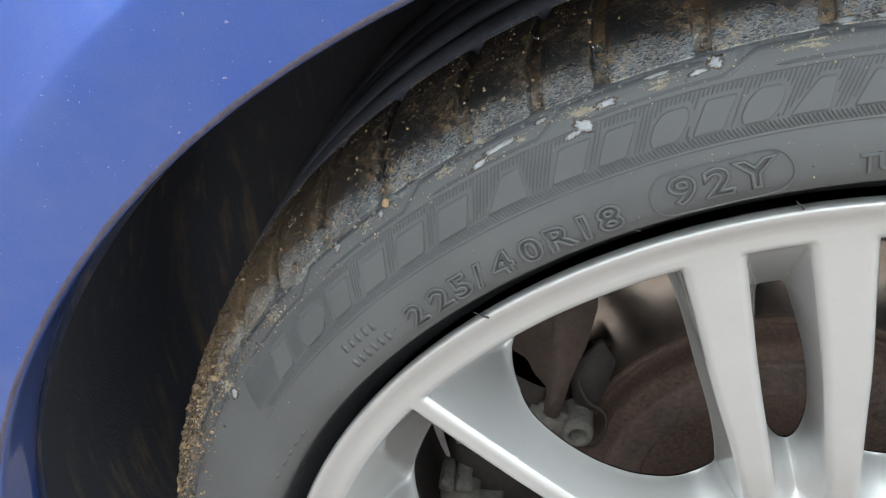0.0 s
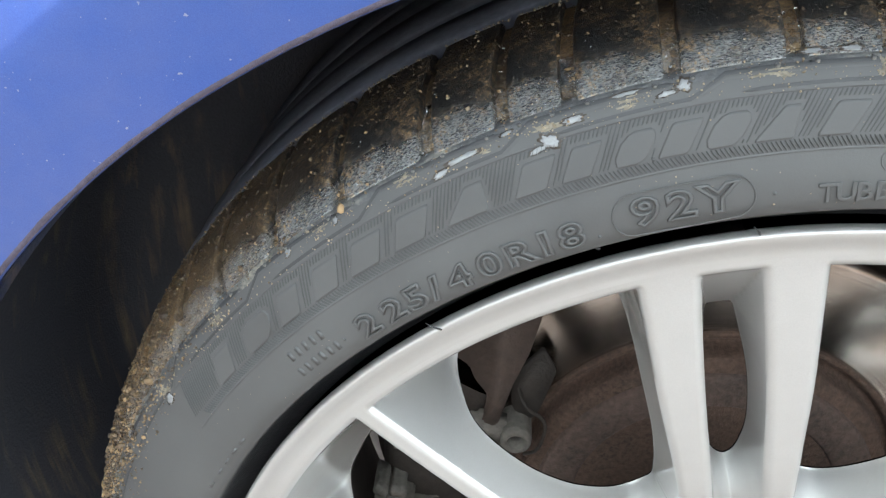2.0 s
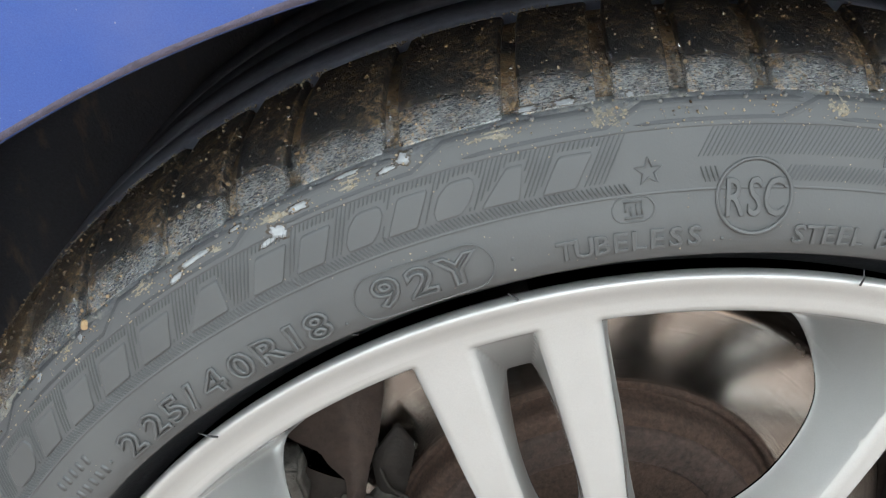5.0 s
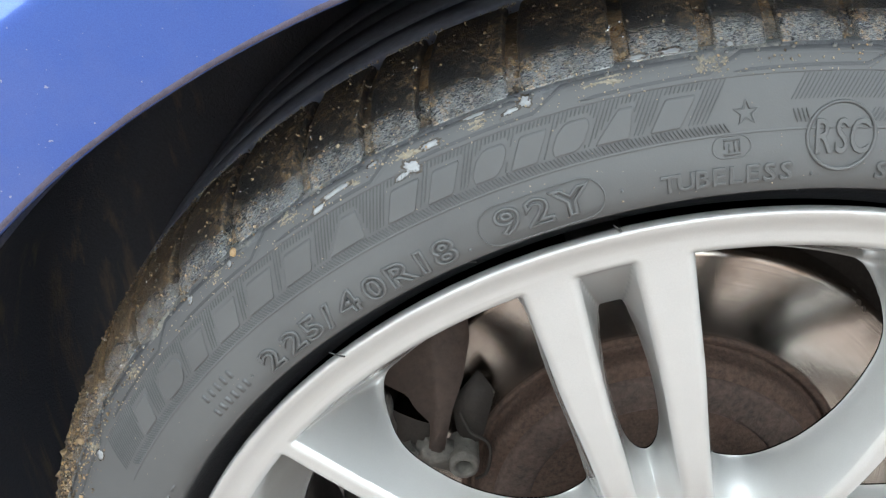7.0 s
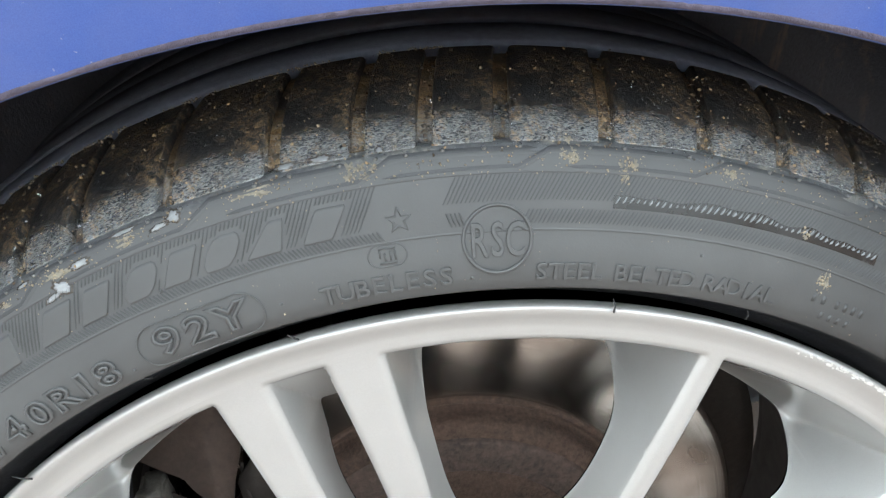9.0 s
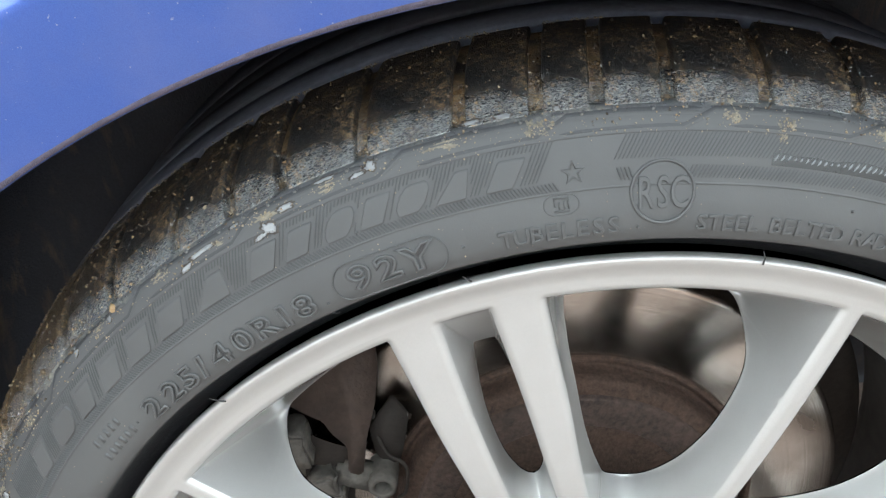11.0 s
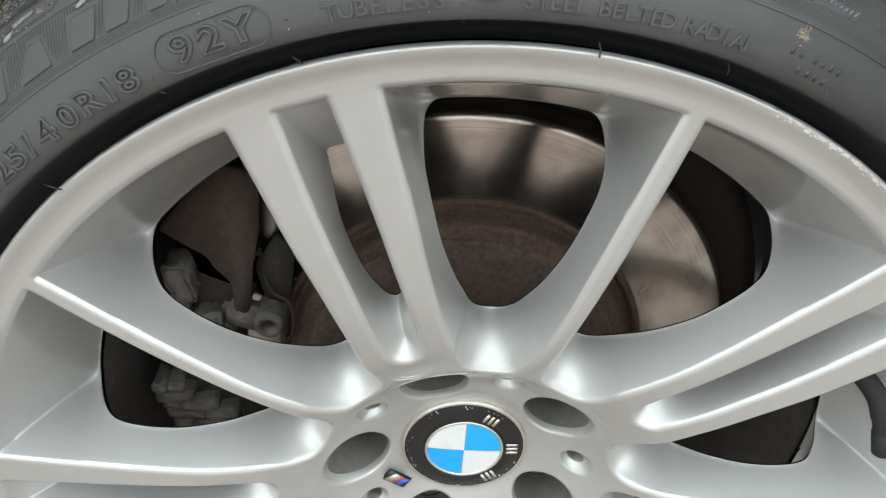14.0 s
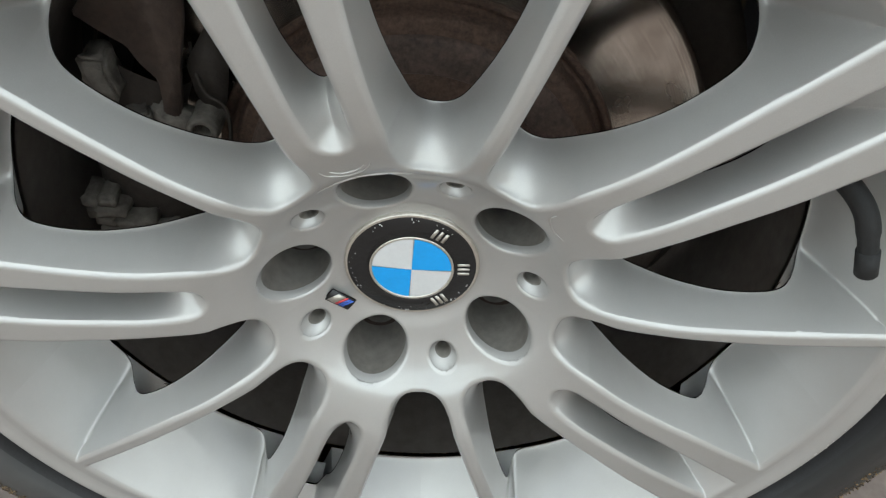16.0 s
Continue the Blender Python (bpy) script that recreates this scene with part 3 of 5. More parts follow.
            # the margins repeat the next sectors
            Y[:, 0], Y[:, -1] = Y[:, na - 1 - 2 * EDGE], Y[:, 2 * EDGE]
        blend = np.clip((0.149 - R) / 0.030, 0, 1)
        Y = ruled + (Y - ruled) * blend * blend * (3 - 2 * blend) + dip
        y = Y.ravel()
    rim = np.zeros((nr, na), bool)
    for front, back, deep in cuts:
        if deep == BACK:
            near = (np.hypot(*(p - front.mean(0)).T) < 0.12) & (rr > 0.180)
            df = np.full(len(p), 1.0)
            df[near] = signed(p[near], front)
            rim |= ((df < -0.0009) & (hole > 0.0006)).reshape(nr, na)
    rim[0], rim[-1], rim[:, 0], rim[:, -1] = False, False, False, False
    for _ in range(6):
        mean = sum(np.roll(Y, d, (0, 1)) for d in ((1, 0), (-1, 0), (0, 1), (0, -1))) / 4
        Y[rim] = mean[rim]
    y, free = Y.ravel(), free | rim
    e = np.where(rr > 0.186, 5e-4, 1.5e-4)
    ex, ez = np.stack([e, 0 * e], 1), np.stack([0 * e, e], 1)
    gx = (height(p + ex, cuts)[0] - height(p - ex, cuts)[0]) / (2 * e)
    gz = (height(p + ez, cuts)[0] - height(p - ez, cuts)[0]) / (2 * e)
    nor = np.stack([gx, -np.ones(len(p)), gz], 1)
    P = np.stack([X, Y, Z], 2)
    gi, gj = np.roll(P, -1, 0) - np.roll(P, 1, 0), np.roll(P, -1, 1) - np.roll(P, 1, 1)
    own = np.cross(gi, gj).reshape(-1, 3)
    own *= np.where(own[:, 1:2] > 0, -1, 1)
    plain_zone = ((rr < 0.150) & ~move & (hole > 0.0004)).reshape(nr, na)
    plain_zone[0], plain_zone[-1], plain_zone[:, 0], plain_zone[:, -1] = False, False, False, False
    if cuts is CUTS and rs[-1] > 0.1:
        free = free | plain_zone
    nor = np.where(free.reshape(-1, 1), own, nor)
    nor /= np.maximum(np.linalg.norm(nor, axis=1, keepdims=True), 1e-12)
    used = np.unique(q)
    new_id = np.full(len(p), -1)
    new_id[used] = np.arange(len(used))
    v = np.stack([p[:, 0], y, p[:, 1]], 1)[used]
    return v, new_id[q], nor[used], col


def spread(knots, counts):
    """Columns between knots, with that many cells from each to the next."""
    out = [np.linspace(a, b, n, endpoint=False) for a, b, n in zip(knots, knots[1:], counts)]
    return np.append(np.concatenate(out), knots[-1])


def mm(x, r):
    return math.degrees(x / r)


def pair_columns(r, coarse=1):
    r_ = max(r, 0.100)
    p, k = pair_at(r_), draft_deg(r_)
    s = mm(slot_at(r_), r_)
    i = mm(slot_back_at(r_), r_)
    half = [0, i, s, s + mm(0.0012, r_), s + mm(0.0045, r_), p - mm(0.0045, r_), p - mm(0.0012, r_), p, p + k]
    counts = [8, 8, 3, 4, 8, 4, 3, 9] if coarse == 1 else [3, 3, 1, 1, 3, 1, 1, 2]
    left = spread(half + [21.0], counts + [26 // coarse])
    right = spread(half + [22.5], counts + [30 // coarse])
    return np.concatenate([-right[::-1], left[1:]])


def lone_columns(r, coarse=1):
    r_ = max(r, 0.100)
    w, k = lone_at(r_), draft_deg(r_)
    n = [30, 9, 3, 6, 6, 3, 9, 30] if coarse == 1 else [8, 2, 1, 2, 2, 1, 2, 8]
    e = mm(0.0010, r_)
    return spread([21 - STEP, LONE - w - k, LONE - w, LONE - w + e, LONE, LONE + w - e, LONE + w, LONE + w + k, -22.5], n)


EDGE = 27


def sector_columns(r):
    """Columns of one sector, single spoke and double spoke, with a margin on both sides."""
    p, o = pair_columns(r), lone_columns(r)
    return np.concatenate([p[-EDGE - 1:-1] - STEP, o, p[1:], o[1:EDGE + 1] + STEP])


def cropped(made, first, last):
    """The faces of a casting between two columns, with their own vertices."""
    v, f, nor, col = made
    f = f[(col >= first) & (col < last)]
    used = np.unique(f)
    new_id = np.full(len(v), -1)
    new_id[used] = np.arange(len(used))
    return v[used], new_id[f], nor[used]


def piece(name, made, cuts, back_rs=None, back_columns=None):
    v, f, nor = made
    if back_rs is not None:
        bv, bf, _, _ = casting(back_rs, back_columns, cuts)
        low = back_y(np.hypot(bv[:, 0], bv[:, 2]))
        low = np.where(signed(bv[:, [0, 2]], cuts[3][0]) < 0.001, np.minimum(low, SLOT_DEEP), low)
        bv[:, 1] = np.maximum(low, bv[:, 1]) + 0.0008
        f = np.vstack([f, bf + len(v)])
        v, nor = np.vstack([v, bv]), np.vstack([nor, np.tile([0, 1.0, 0], (len(bv), 1))])
    return mesh_of(name, v, f, SILVER, True, nor)


def build_wheel():
    # the barrel carries the rest
    v, f = lathe(glide([(0.2010, 0.0625), (0.2015, 0.080), (0.203, 0.12), (0.206, 0.17), (0.222, 0.195), (0.238, 0.205), (0.238, 0.209), (0.222, 0.199), (0.207, 0.175), (0.2070, 0.12), (0.2055, 0.066)], 4), 120)
    wheel = placed("wheel", mesh_of("wheel", v, f, BARREL), car, "silver five-double-spoke alloy wheel with a worn low-profile tyre", AT)
    # outer lip
    lip = glide([(0.2374, 0.00288), (0.2398, 0.00275), (0.2425, 0.0020), (0.2455, 0.0007), (0.2474, 0.0004), (0.2483, 0.0012), (0.2485, 0.0030), (0.2478, 0.0055), (0.245, 0.010), (0.238, 0.018), (0.230, 0.03), (0.214, 0.055)], 5)
    v, f = lathe(lip, 240)
    placed("rim", mesh_of("rim", v, f, SILVER), wheel, "satin silver rim lip with small kerb scuffs")
    # spokes
    rs = np.concatenate([np.arange(0.0758, 0.1120, 0.0006), np.arange(0.1120, 0.1980, 0.0011), np.arange(0.1980, 0.2320, 0.0007), [0.2325, 0.2330, 0.2338, 0.2348, 0.2360, 0.2376]])
    brs = np.append(np.arange(0.0758, 0.2300, 0.0018), 0.2376)
    sector = casting(rs, sector_columns, CUTS)
    a = EDGE + len(lone_columns(0.1)) - 1
    pair = piece("double_spoke", cropped(sector, a, a + len(pair_columns(0.1)) - 1), CUTS, brs, pair_columns)
    lone = piece("single_spoke", cropped(sector, EDGE, a), CUTS, brs, lone_columns)
    hub = piece("hub_face", casting(np.append(np.arange(0.0335, 0.0754, 0.0005), 0.0758), lambda r: np.linspace(21 - STEP, 21, 240), CUTS)[:3], CUTS)
    for k in range(5):
        m = spin(SLOT_AT + k * STEP)
        placed("double_spoke", pair, wheel, "", m)
        placed("single_spoke", lone, wheel, "", m)
        placed("hub_face", hub, wheel, "", m)
    # pockets of the bolts, with the bolts deep inside, and the small blind holes between them
    cups = []
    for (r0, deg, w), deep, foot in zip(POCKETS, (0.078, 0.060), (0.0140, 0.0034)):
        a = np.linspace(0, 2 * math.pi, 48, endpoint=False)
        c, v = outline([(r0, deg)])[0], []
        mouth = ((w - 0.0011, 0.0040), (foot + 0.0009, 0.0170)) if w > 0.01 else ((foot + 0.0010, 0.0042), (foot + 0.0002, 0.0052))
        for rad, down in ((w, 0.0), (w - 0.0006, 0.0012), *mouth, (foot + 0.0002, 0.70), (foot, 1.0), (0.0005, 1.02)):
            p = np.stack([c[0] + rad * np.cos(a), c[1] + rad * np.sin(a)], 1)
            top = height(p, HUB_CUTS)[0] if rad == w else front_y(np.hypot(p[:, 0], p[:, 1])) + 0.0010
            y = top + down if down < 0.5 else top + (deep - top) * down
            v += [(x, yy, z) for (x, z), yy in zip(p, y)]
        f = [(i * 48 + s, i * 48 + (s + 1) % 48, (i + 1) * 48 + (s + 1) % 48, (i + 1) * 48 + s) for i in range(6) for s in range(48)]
        # walls and floor darkened to paint the shade inside; the rust band is rust
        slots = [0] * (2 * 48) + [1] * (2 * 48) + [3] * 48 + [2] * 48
        cups.append(mesh_of("bolt_pocket" if w > 0.01 else "blind_hole", v, f, [SILVER, POCKET, IRON_AND_SHADE, OLD_RUST], True, None, slots))
    bm = tube([(0.0583, 0.079, 0), (0.0583, 0.062, 0), (0.0583, 0.0595, 0), (0.0583, 0.0595, 0), (0.0583, 0.068, 0)], [0.0098, 0.0098, 0.0088, 0.0058, 0.0054], 18)
    me = bpy.data.meshes.new("wheel_bolt")
    bmesh.ops.recalc_face_normals(bm, faces=bm.faces)
    bm.to_mesh(me)
    bm.free()
    me.materials.append(BOLT)
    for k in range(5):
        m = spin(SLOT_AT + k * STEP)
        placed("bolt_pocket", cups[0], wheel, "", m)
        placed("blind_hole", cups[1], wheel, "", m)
        placed("wheel_bolt", me, wheel, "dull steel wheel bolt deep in its pocket", m)
    return wheel


wheel = build_wheel()


def lacquer_runs():
    """Thin glossy runs of lacquer round a slot's end and over a bolt pocket."""
    for path in ([(0.0885, 113.6), (0.0850, 113.0), (0.0826, 110.8), (0.0806, 107.0), (0.0818, 102.5), (0.0852, 99.6), (0.0882, 98.8)], [(0.0868, 111.0), (0.0840, 109.0), (0.0830, 106.0), (0.0842, 102.6), (0.0866, 100.9)], [(0.0742, 122.0), (0.0757, 113.0), (0.0763, 104.0), (0.0756, 95.0), (0.0742, 87.0)], [(0.0885, 41.4), (0.0848, 41.0), (0.0822, 38.0), (0.0810, 34.5), (0.0824, 30.0)]):
        p = glide([polar(r, a) for r, a in path], 8)
        rel = np.array([(math.hypot(q[0], q[2]), math.degrees(math.atan2(q[2], q[0])) - SLOT_AT) for q in p])
        rel[:, 1] = (rel[:, 1] + 51) % 72 - 51
        y = height(outline(rel), CUTS)[0]
        n = len(p)
        rad = [0.0006 * math.sin(math.pi * (i + 0.5) / n) ** 0.5 for i in range(n)]
        part("lacquer_run", tube([(q[0], yy, q[2]) for q, yy in zip(p, y)], rad, 8), SILVER, wheel, "glossy run of lacquer")


lacquer_runs()


def centre_cap():
    """Roundel cap: dark ring, two blue and two white quarters; its lettering is drawn as plain bars."""
    v, f = lathe(glide([(0.0350, 0.050), (0.0349, 0.0430), (0.0342, 0.0413), (0.0330, 0.0411)], 5), 72)
    placed("cap_edge", mesh_of("cap_edge", v, f, CAP_METAL), wheel, "worn bare metal edge of the centre cap")
    v, f = lathe([(0.0332, 0.0415), (0.0315, 0.0407), (0.027, 0.0399), (0.0212, 0.0393), (0.0212, 0.0407)], 72)
    placed("cap_ring", mesh_of("cap_ring", v, f, CAP_BLACK), wheel, "black enamel ring with chipped white specks")
    v, f = lathe([(0.0218, 0.0397), (0.0216, 0.0389), (0.0205, 0.0389), (0.0203, 0.0397)], 72)
    placed("cap_inner_edge", mesh_of("cap_inner_edge", v, f, CAP_METAL), wheel)
    for k in range(4):
        v, f = lathe([(0.0, 0.0387), (0.010, 0.0389), (0.0206, 0.0395)], 18, k * 90 - 5 + 0.8, k * 90 + 85 - 0.8)
        placed("cap_quarter", mesh_of("cap_quarter", v, f, CAP_BLUE if k % 2 == 0 else CAP_WHITE), wheel, "sky blue enamel quarter" if k % 2 == 0 else "white enamel quarter")
    v, f = lathe([(0.0, 0.0392), (0.0206, 0.0398)], 72)
    placed("cap_backing", mesh_of("cap_backing", v, f, CAP_METAL), wheel)
    for deg in (56.5, -1.0, -58.5):
        for off in (-0.0030, 0.0, 0.0030):
            bm = block((0.0062, 0.0006, 0.0017), (0.0265, 0.0394, off), 0.0002)
            part("cap_bar", bm, CAP_METAL, wheel, "pale metal bar on the cap", spin(deg))
    rng = np.random.default_rng(11)
    bm = bmesh.new()
    for _ in range(150):
        a, r = rng.uniform(40, 340), rng.uniform(0.0222, 0.0322)
        s = rng.uniform(0.0002, 0.0006)
        c = polar(r, a, 0.0397 + (r - 0.0212) * 0.1)
        bmesh.ops.create_icosphere(bm, subdivisions=1, radius=s, matrix=Matrix.Translation(c) @ Matrix.Diagonal((1, 0.5, rng.uniform(0.6, 1.6), 1)))
    tagged(part("chipping", bm, CAP_WHITE, wheel, "white chips in the black ring"), kind="stuff")
    # small striped plate beside the cap
    m = spin(209) @ Matrix.Translation((0.0436, 0.0376, 0)) @ pose(0, 0, 0, 0, 64, 0)
    part("plate", block((0.0150, 0.0012, 0.0098), (0, 0, 0), 0.0006), CAP_BLACK, wheel, "small black plate with coloured stripes", m)
    for x, mat in ((-0.0045, STRIPE_BLUE), (-0.0028, STRIPE_BLUE), (-0.0010, STRIPE_RED), (0.0022, CAP_METAL)):
        bm = block((0.0014 if x < 0.001 else 0.0046, 0.0006, 0.0070), (0, -0.0008, 0), 0.0002, Matrix.Shear("XY", 4, (0, 0)))
        for vv in bm.verts:
            vv.co.x += vv.co.z * 0.45 + x
        part("plate_stripe", bm, mat, wheel, "", m)


def valve():
    pts = glide([polar(0.1995, 22.6, 0.040), polar(0.2010, 21.4, 0.030), polar(0.2060, 19.6, 0.018), polar(0.2086, 17.2, 0.011), polar(0.2083, 13.8, 0.006), polar(0.2078, 10.6, 0.003)], 5)
    n = len(pts)
    rad = [0.0060 if i < n * 0.3 else 0.0052 if i < n * 0.72 else 0.0045 for i in range(n)]
    stem = part("valve_stem", tube(pts, rad, 16), VALVE_BLACK, wheel, "black rubber tyre valve stem")
    d = (Vector(pts[-1]) - Vector(pts[-4])).normalized()
    t = Vector(pts[-1])
    part("valve_cap", tube([t - d * 0.009, t + d * 0.003, t + d * 0.004], [0.0052, 0.0051, 0.0042], 16), VALVE_BLACK, wheel, "black plastic valve cap")


centre_cap()
valve()

# ---- tyre ----
WALL = glide([(0.2440, 0.018), (0.2478, 0.0145), (0.2505, 0.0125), (0.2535, 0.0088), (0.2562, 0.0034), (0.2580, -0.0024), (0.2594, -0.0054), (0.2622, -0.0068), (0.2660, -0.0071), (0.2720, -0.0060), (0.2780, -0.0040), (0.2840, -0.0019), (0.2900, 0.0004), (0.2945, 0.0026), (0.2985, 0.0050), (0.3010, 0.0072)], 6)
TREAD = glide([(0.3010, 0.0072), (0.3045, 0.0115), (0.3085, 0.0185), (0.3120, 0.0290), (0.3142, 0.0400), (0.3154, 0.0520), (0.3159, 0.0630)], 5)


def wall_y(r):
    return float(np.interp(r, WALL[:, 0], WALL[:, 1]))


def wall_tilt(r):
    return math.degrees(math.atan2(wall_y(r + 0.003) - wall_y(r - 0.003), 0.006))


def on_wall(r, deg, lift=0.0):
    """A seat on the sidewall: x clockwise along the tyre, y outwards, z off the rubber."""
    return spin(deg) @ Matrix.Translation((r, wall_y(r) - lift, 0)) @ pose(0, 0, 0, 0, 90, 0) @ pose(0, 0, 0, 90, 0, 0) @ pose(0, 0, 0, -wall_tilt(r))


def tyre():
    rim = [(r, y) for r, y in TREAD if r < 0.3029]
    under = [(r - 0.0034, y + 0.0016) for r, y in TREAD if r > 0.3060]
    half = WALL[:-1].tolist() + rim + [(0.3026, 0.0110), (0.3016, 0.0130)] + under + [(0.3088, 0.07), (0.3090, 0.1115)]
    full = half + [(r, 0.223 - y) for r, y in half[-2::-1]]
    v, f = lathe(full, 360)
    a_wall = np.arange(len(full) - 1)
    # slot 2 gives the bead ring inside 0.2574 a darker tone
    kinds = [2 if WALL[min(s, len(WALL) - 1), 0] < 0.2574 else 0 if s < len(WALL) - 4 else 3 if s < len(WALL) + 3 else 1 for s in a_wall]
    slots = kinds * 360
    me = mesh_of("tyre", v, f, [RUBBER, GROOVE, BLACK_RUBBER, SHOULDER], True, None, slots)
    return placed("tyre", me, wheel, "grey low-profile tyre, its tread wet and caked with mud")


tyre()

# shoulder blocks: the spacing of their grooves varies round the tyre
PITCHES = (5.8, 6.5, 4.9, 3.8, 4.4, 6.1, 6.0, 5.2, 5.7)


def block_mesh(width):
    """One shoulder block that many degrees wide, its middle at 0."""
    prof = [(0.3012, 0.0085), (0.3024, 0.0087)] + [(r, y) for r, y in TREAD.tolist() if r > 0.3029] + [(0.3153, 0.0637), (0.3100, 0.0640)]
    cols = np.array([-1, -0.985, -0.95, -0.85, -0.5, 0, 0.5, 0.85, 0.95, 0.985, 1]) * width / 2
    lift = [-0.0042, -0.0009, -0.0002, 0, 0, 0, 0, 0, -0.0002, -0.0009, -0.0042]
    v, f, k = [], [], len(prof)
    for a, h in zip(cols, lift):
        for i, (r, y) in enumerate(prof):
            lean = -1.6 * (i / k) ** 1.5
            v.append(polar(r + h * (0.35 if i < 2 else 1.0), a + lean, y - h * 0.3))
    f = [(i * k + s, i * k + s + 1, (i + 1) * k + s + 1, (i + 1) * k + s) for i in range(len(cols) - 1) for s in range(k - 1)]
    return mesh_of("tread_block", v, f, MUDDY)


def tread():
    meshes = {p: block_mesh(p - 0.85) for p in set(PITCHES)}
    edges, k = [], 0
    deg = 113.5
    while deg > 113.5 - 360 + 3.0:
        p = PITCHES[k % len(PITCHES)]
        left = 360 - (113.5 - deg)
        if left < p + 3.5:
            break
        placed("tread_block", meshes[p], wheel, "", spin(deg - p / 2))
        edges.append(deg)
        deg, k = deg - p, k + 1
    last = 360 - (113.5 - deg)
    placed("tread_block", block_mesh(last - 0.85), wheel, "", spin(deg - last / 2))
    edges.append(deg)
    for y0, y1 in ((0.072, 0.096), (0.104, 0.135), (0.143, 0.170), (0.178, 0.2157)):
        r = 0.3158 if y1 < 0.17 else 0.314
        v, f = lathe([(r - 0.007, y0), (r - 0.001, y0), (r, y0 + 0.001), (r + 0.0008, (y0 + y1) / 2), (r, y1 - 0.001), (r - 0.001, y1), (r - 0.007, y1)], 180)
        placed("tread_rib", mesh_of("tread_rib", v, f, HAZED_TREAD), wheel)
    return edges


GROOVES = tread()


# ---- car body round the wheel ----
ARCH_A = [20, 50, 73, 93, 108, 120, 130, 145, 160, 175, 190, 205]
ARCH_R = [0.364, 0.3525, 0.3484, 0.3486, 0.3515, 0.3550, 0.3585, 0.3635, 0.3700, 0.3745, 0.377, 0.380]


def arch_r(deg):
    return float(np.interp(deg, ARCH_A, ARCH_R))


def fender():
    prof = glide([(0.004, 0.020), (0.0005, 0.004), (0.0, -0.012), (0.0001, -0.0175), (0.0007, -0.0194), (0.0024, -0.0204), (0.012, -0.0222), (0.024, -0.0242), (0.034, -0.0254), (0.0385, -0.0252), (0.0425, -0.0240), (0.050, -0.0215), (0.068, -0.0160), (0.090, -0.0085), (0.12, 0.0030), (0.20, 0.042), (0.34, 0.13)], 5)
    degs = np.linspace(20, 205, 150)
    sm = glide(np.stack([ARCH_A, ARCH_R], 1), 12)
    v = [polar(np.interp(a, sm[:, 0], sm[:, 1]) + e, a, y) for a in degs for e, y in prof]
    k = len(prof)
    f = [(i * k + s, i * k + s + 1, (i + 1) * k + s + 1, (i + 1) * k + s) for i in range(len(degs) - 1) for s in range(k - 1)]
    placed("fender", mesh_of("fender", v, f, BLUE), car, "blue metallic front wing with dust specks and fine scratches", AT)
    prof = glide([(-0.001, 0.010), (0.006, 0.016), (0.016, 0.03), (0.024, 0.07), (0.026, 0.2), (0.01, 0.26), (-0.06, 0.28), (-0.3, 0.285)], 5)
    v = [polar(max(0.03, arch_r(a) + e), a, y) for a in degs for e, y in prof]
    k = len(prof)
    f = [(i * k + s, i * k + s + 1, (i + 1) * k + s + 1, (i + 1) * k + s) for i in range(len(degs) - 1) for s in range(k - 1)]
    placed("arch_liner", mesh_of("arch_liner", v, f, LINER), car, "black plastic wheel arch liner streaked with dry mud", AT)


fender()


def lip_gleam():
    """A thin purplish strip that paints in the reflection along the wing's lower edge."""
    sm = glide(np.stack([ARCH_A, ARCH_R], 1), 12)
    v, degs = [], np.linspace(60, 170, 420)
    for a in degs:
        r = float(np.interp(a, sm[:, 0], sm[:, 1]))
        w = 0.0006 + 0.0007 * noise.noise(Vector((a * 0.4, 0, 2))) + 0.0003 * noise.noise(Vector((a * 3.0, 0, 5)))
        v += [polar(r + 0.0008, a, -0.0198), polar(r + 0.0014 + 0.5 * max(0.0001, w), a, -0.0206), polar(r + 0.0020 + max(0.0002, w), a, -0.0204)]
    f = [(3 * i + k, 3 * i + k + 1, 3 * i + k + 4, 3 * i + k + 3) for i in range(len(degs) - 1) for k in (0, 1)]
    placed("gleam_line", mesh_of("gleam_line", v, f, EDGE_GLEAM), car, "thin purplish line painted as the wing edge's reflection", AT)


lip_gleam()


def brakes():
    v, f = lathe([(0.110, 0.126), (0.1115, 0.1205), (0.113, 0.1200), (0.161, 0.1200), (0.1645, 0.1210), (0.165, 0.123), (0.165, 0.146), (0.163, 0.148), (0.10, 0.148)], 160)
    disc = placed("brake_disc", mesh_of("brake_disc", v, f, STEEL), car, "worn steel brake disc with a rusty hat", AT)
    v, f = lathe(glide([(0.1135, 0.1215), (0.1128, 0.1182), (0.1105, 0.1178), (0.1088, 0.1192), (0.1075, 0.1225), (0.1052, 0.1225), (0.1040, 0.1190), (0.1034, 0.1130), (0.1015, 0.1095), (0.096, 0.1080), (0.085, 0.1065), (0.05, 0.1050), (0.03, 0.105)], 4), 120)
    hat = placed("disc_hat", mesh_of("disc_hat", v, f, RUST), disc, "rough rusty brown disc hat")
    v, f = lathe(glide([(0.0730, 0.1080), (0.0742, 0.1052), (0.0765, 0.1044), (0.0840, 0.1042), (0.0915, 0.1046), (0.0940, 0.1056), (0.0952, 0.1085)], 4), 120)
    placed("cast_band", mesh_of("cast_band", v, f, PITTED_RUST), hat, "raised pitted band with paler rust")


def rough(bm, amount, waves):
    """Uneven cast surface."""
    for q in bm.verts:
        q.co += Vector((noise.noise(q.co * waves), noise.noise(q.co * waves + Vector((5, 0, 0))), noise.noise(q.co * waves + Vector((0, 9, 0))))) * amount
    return bm


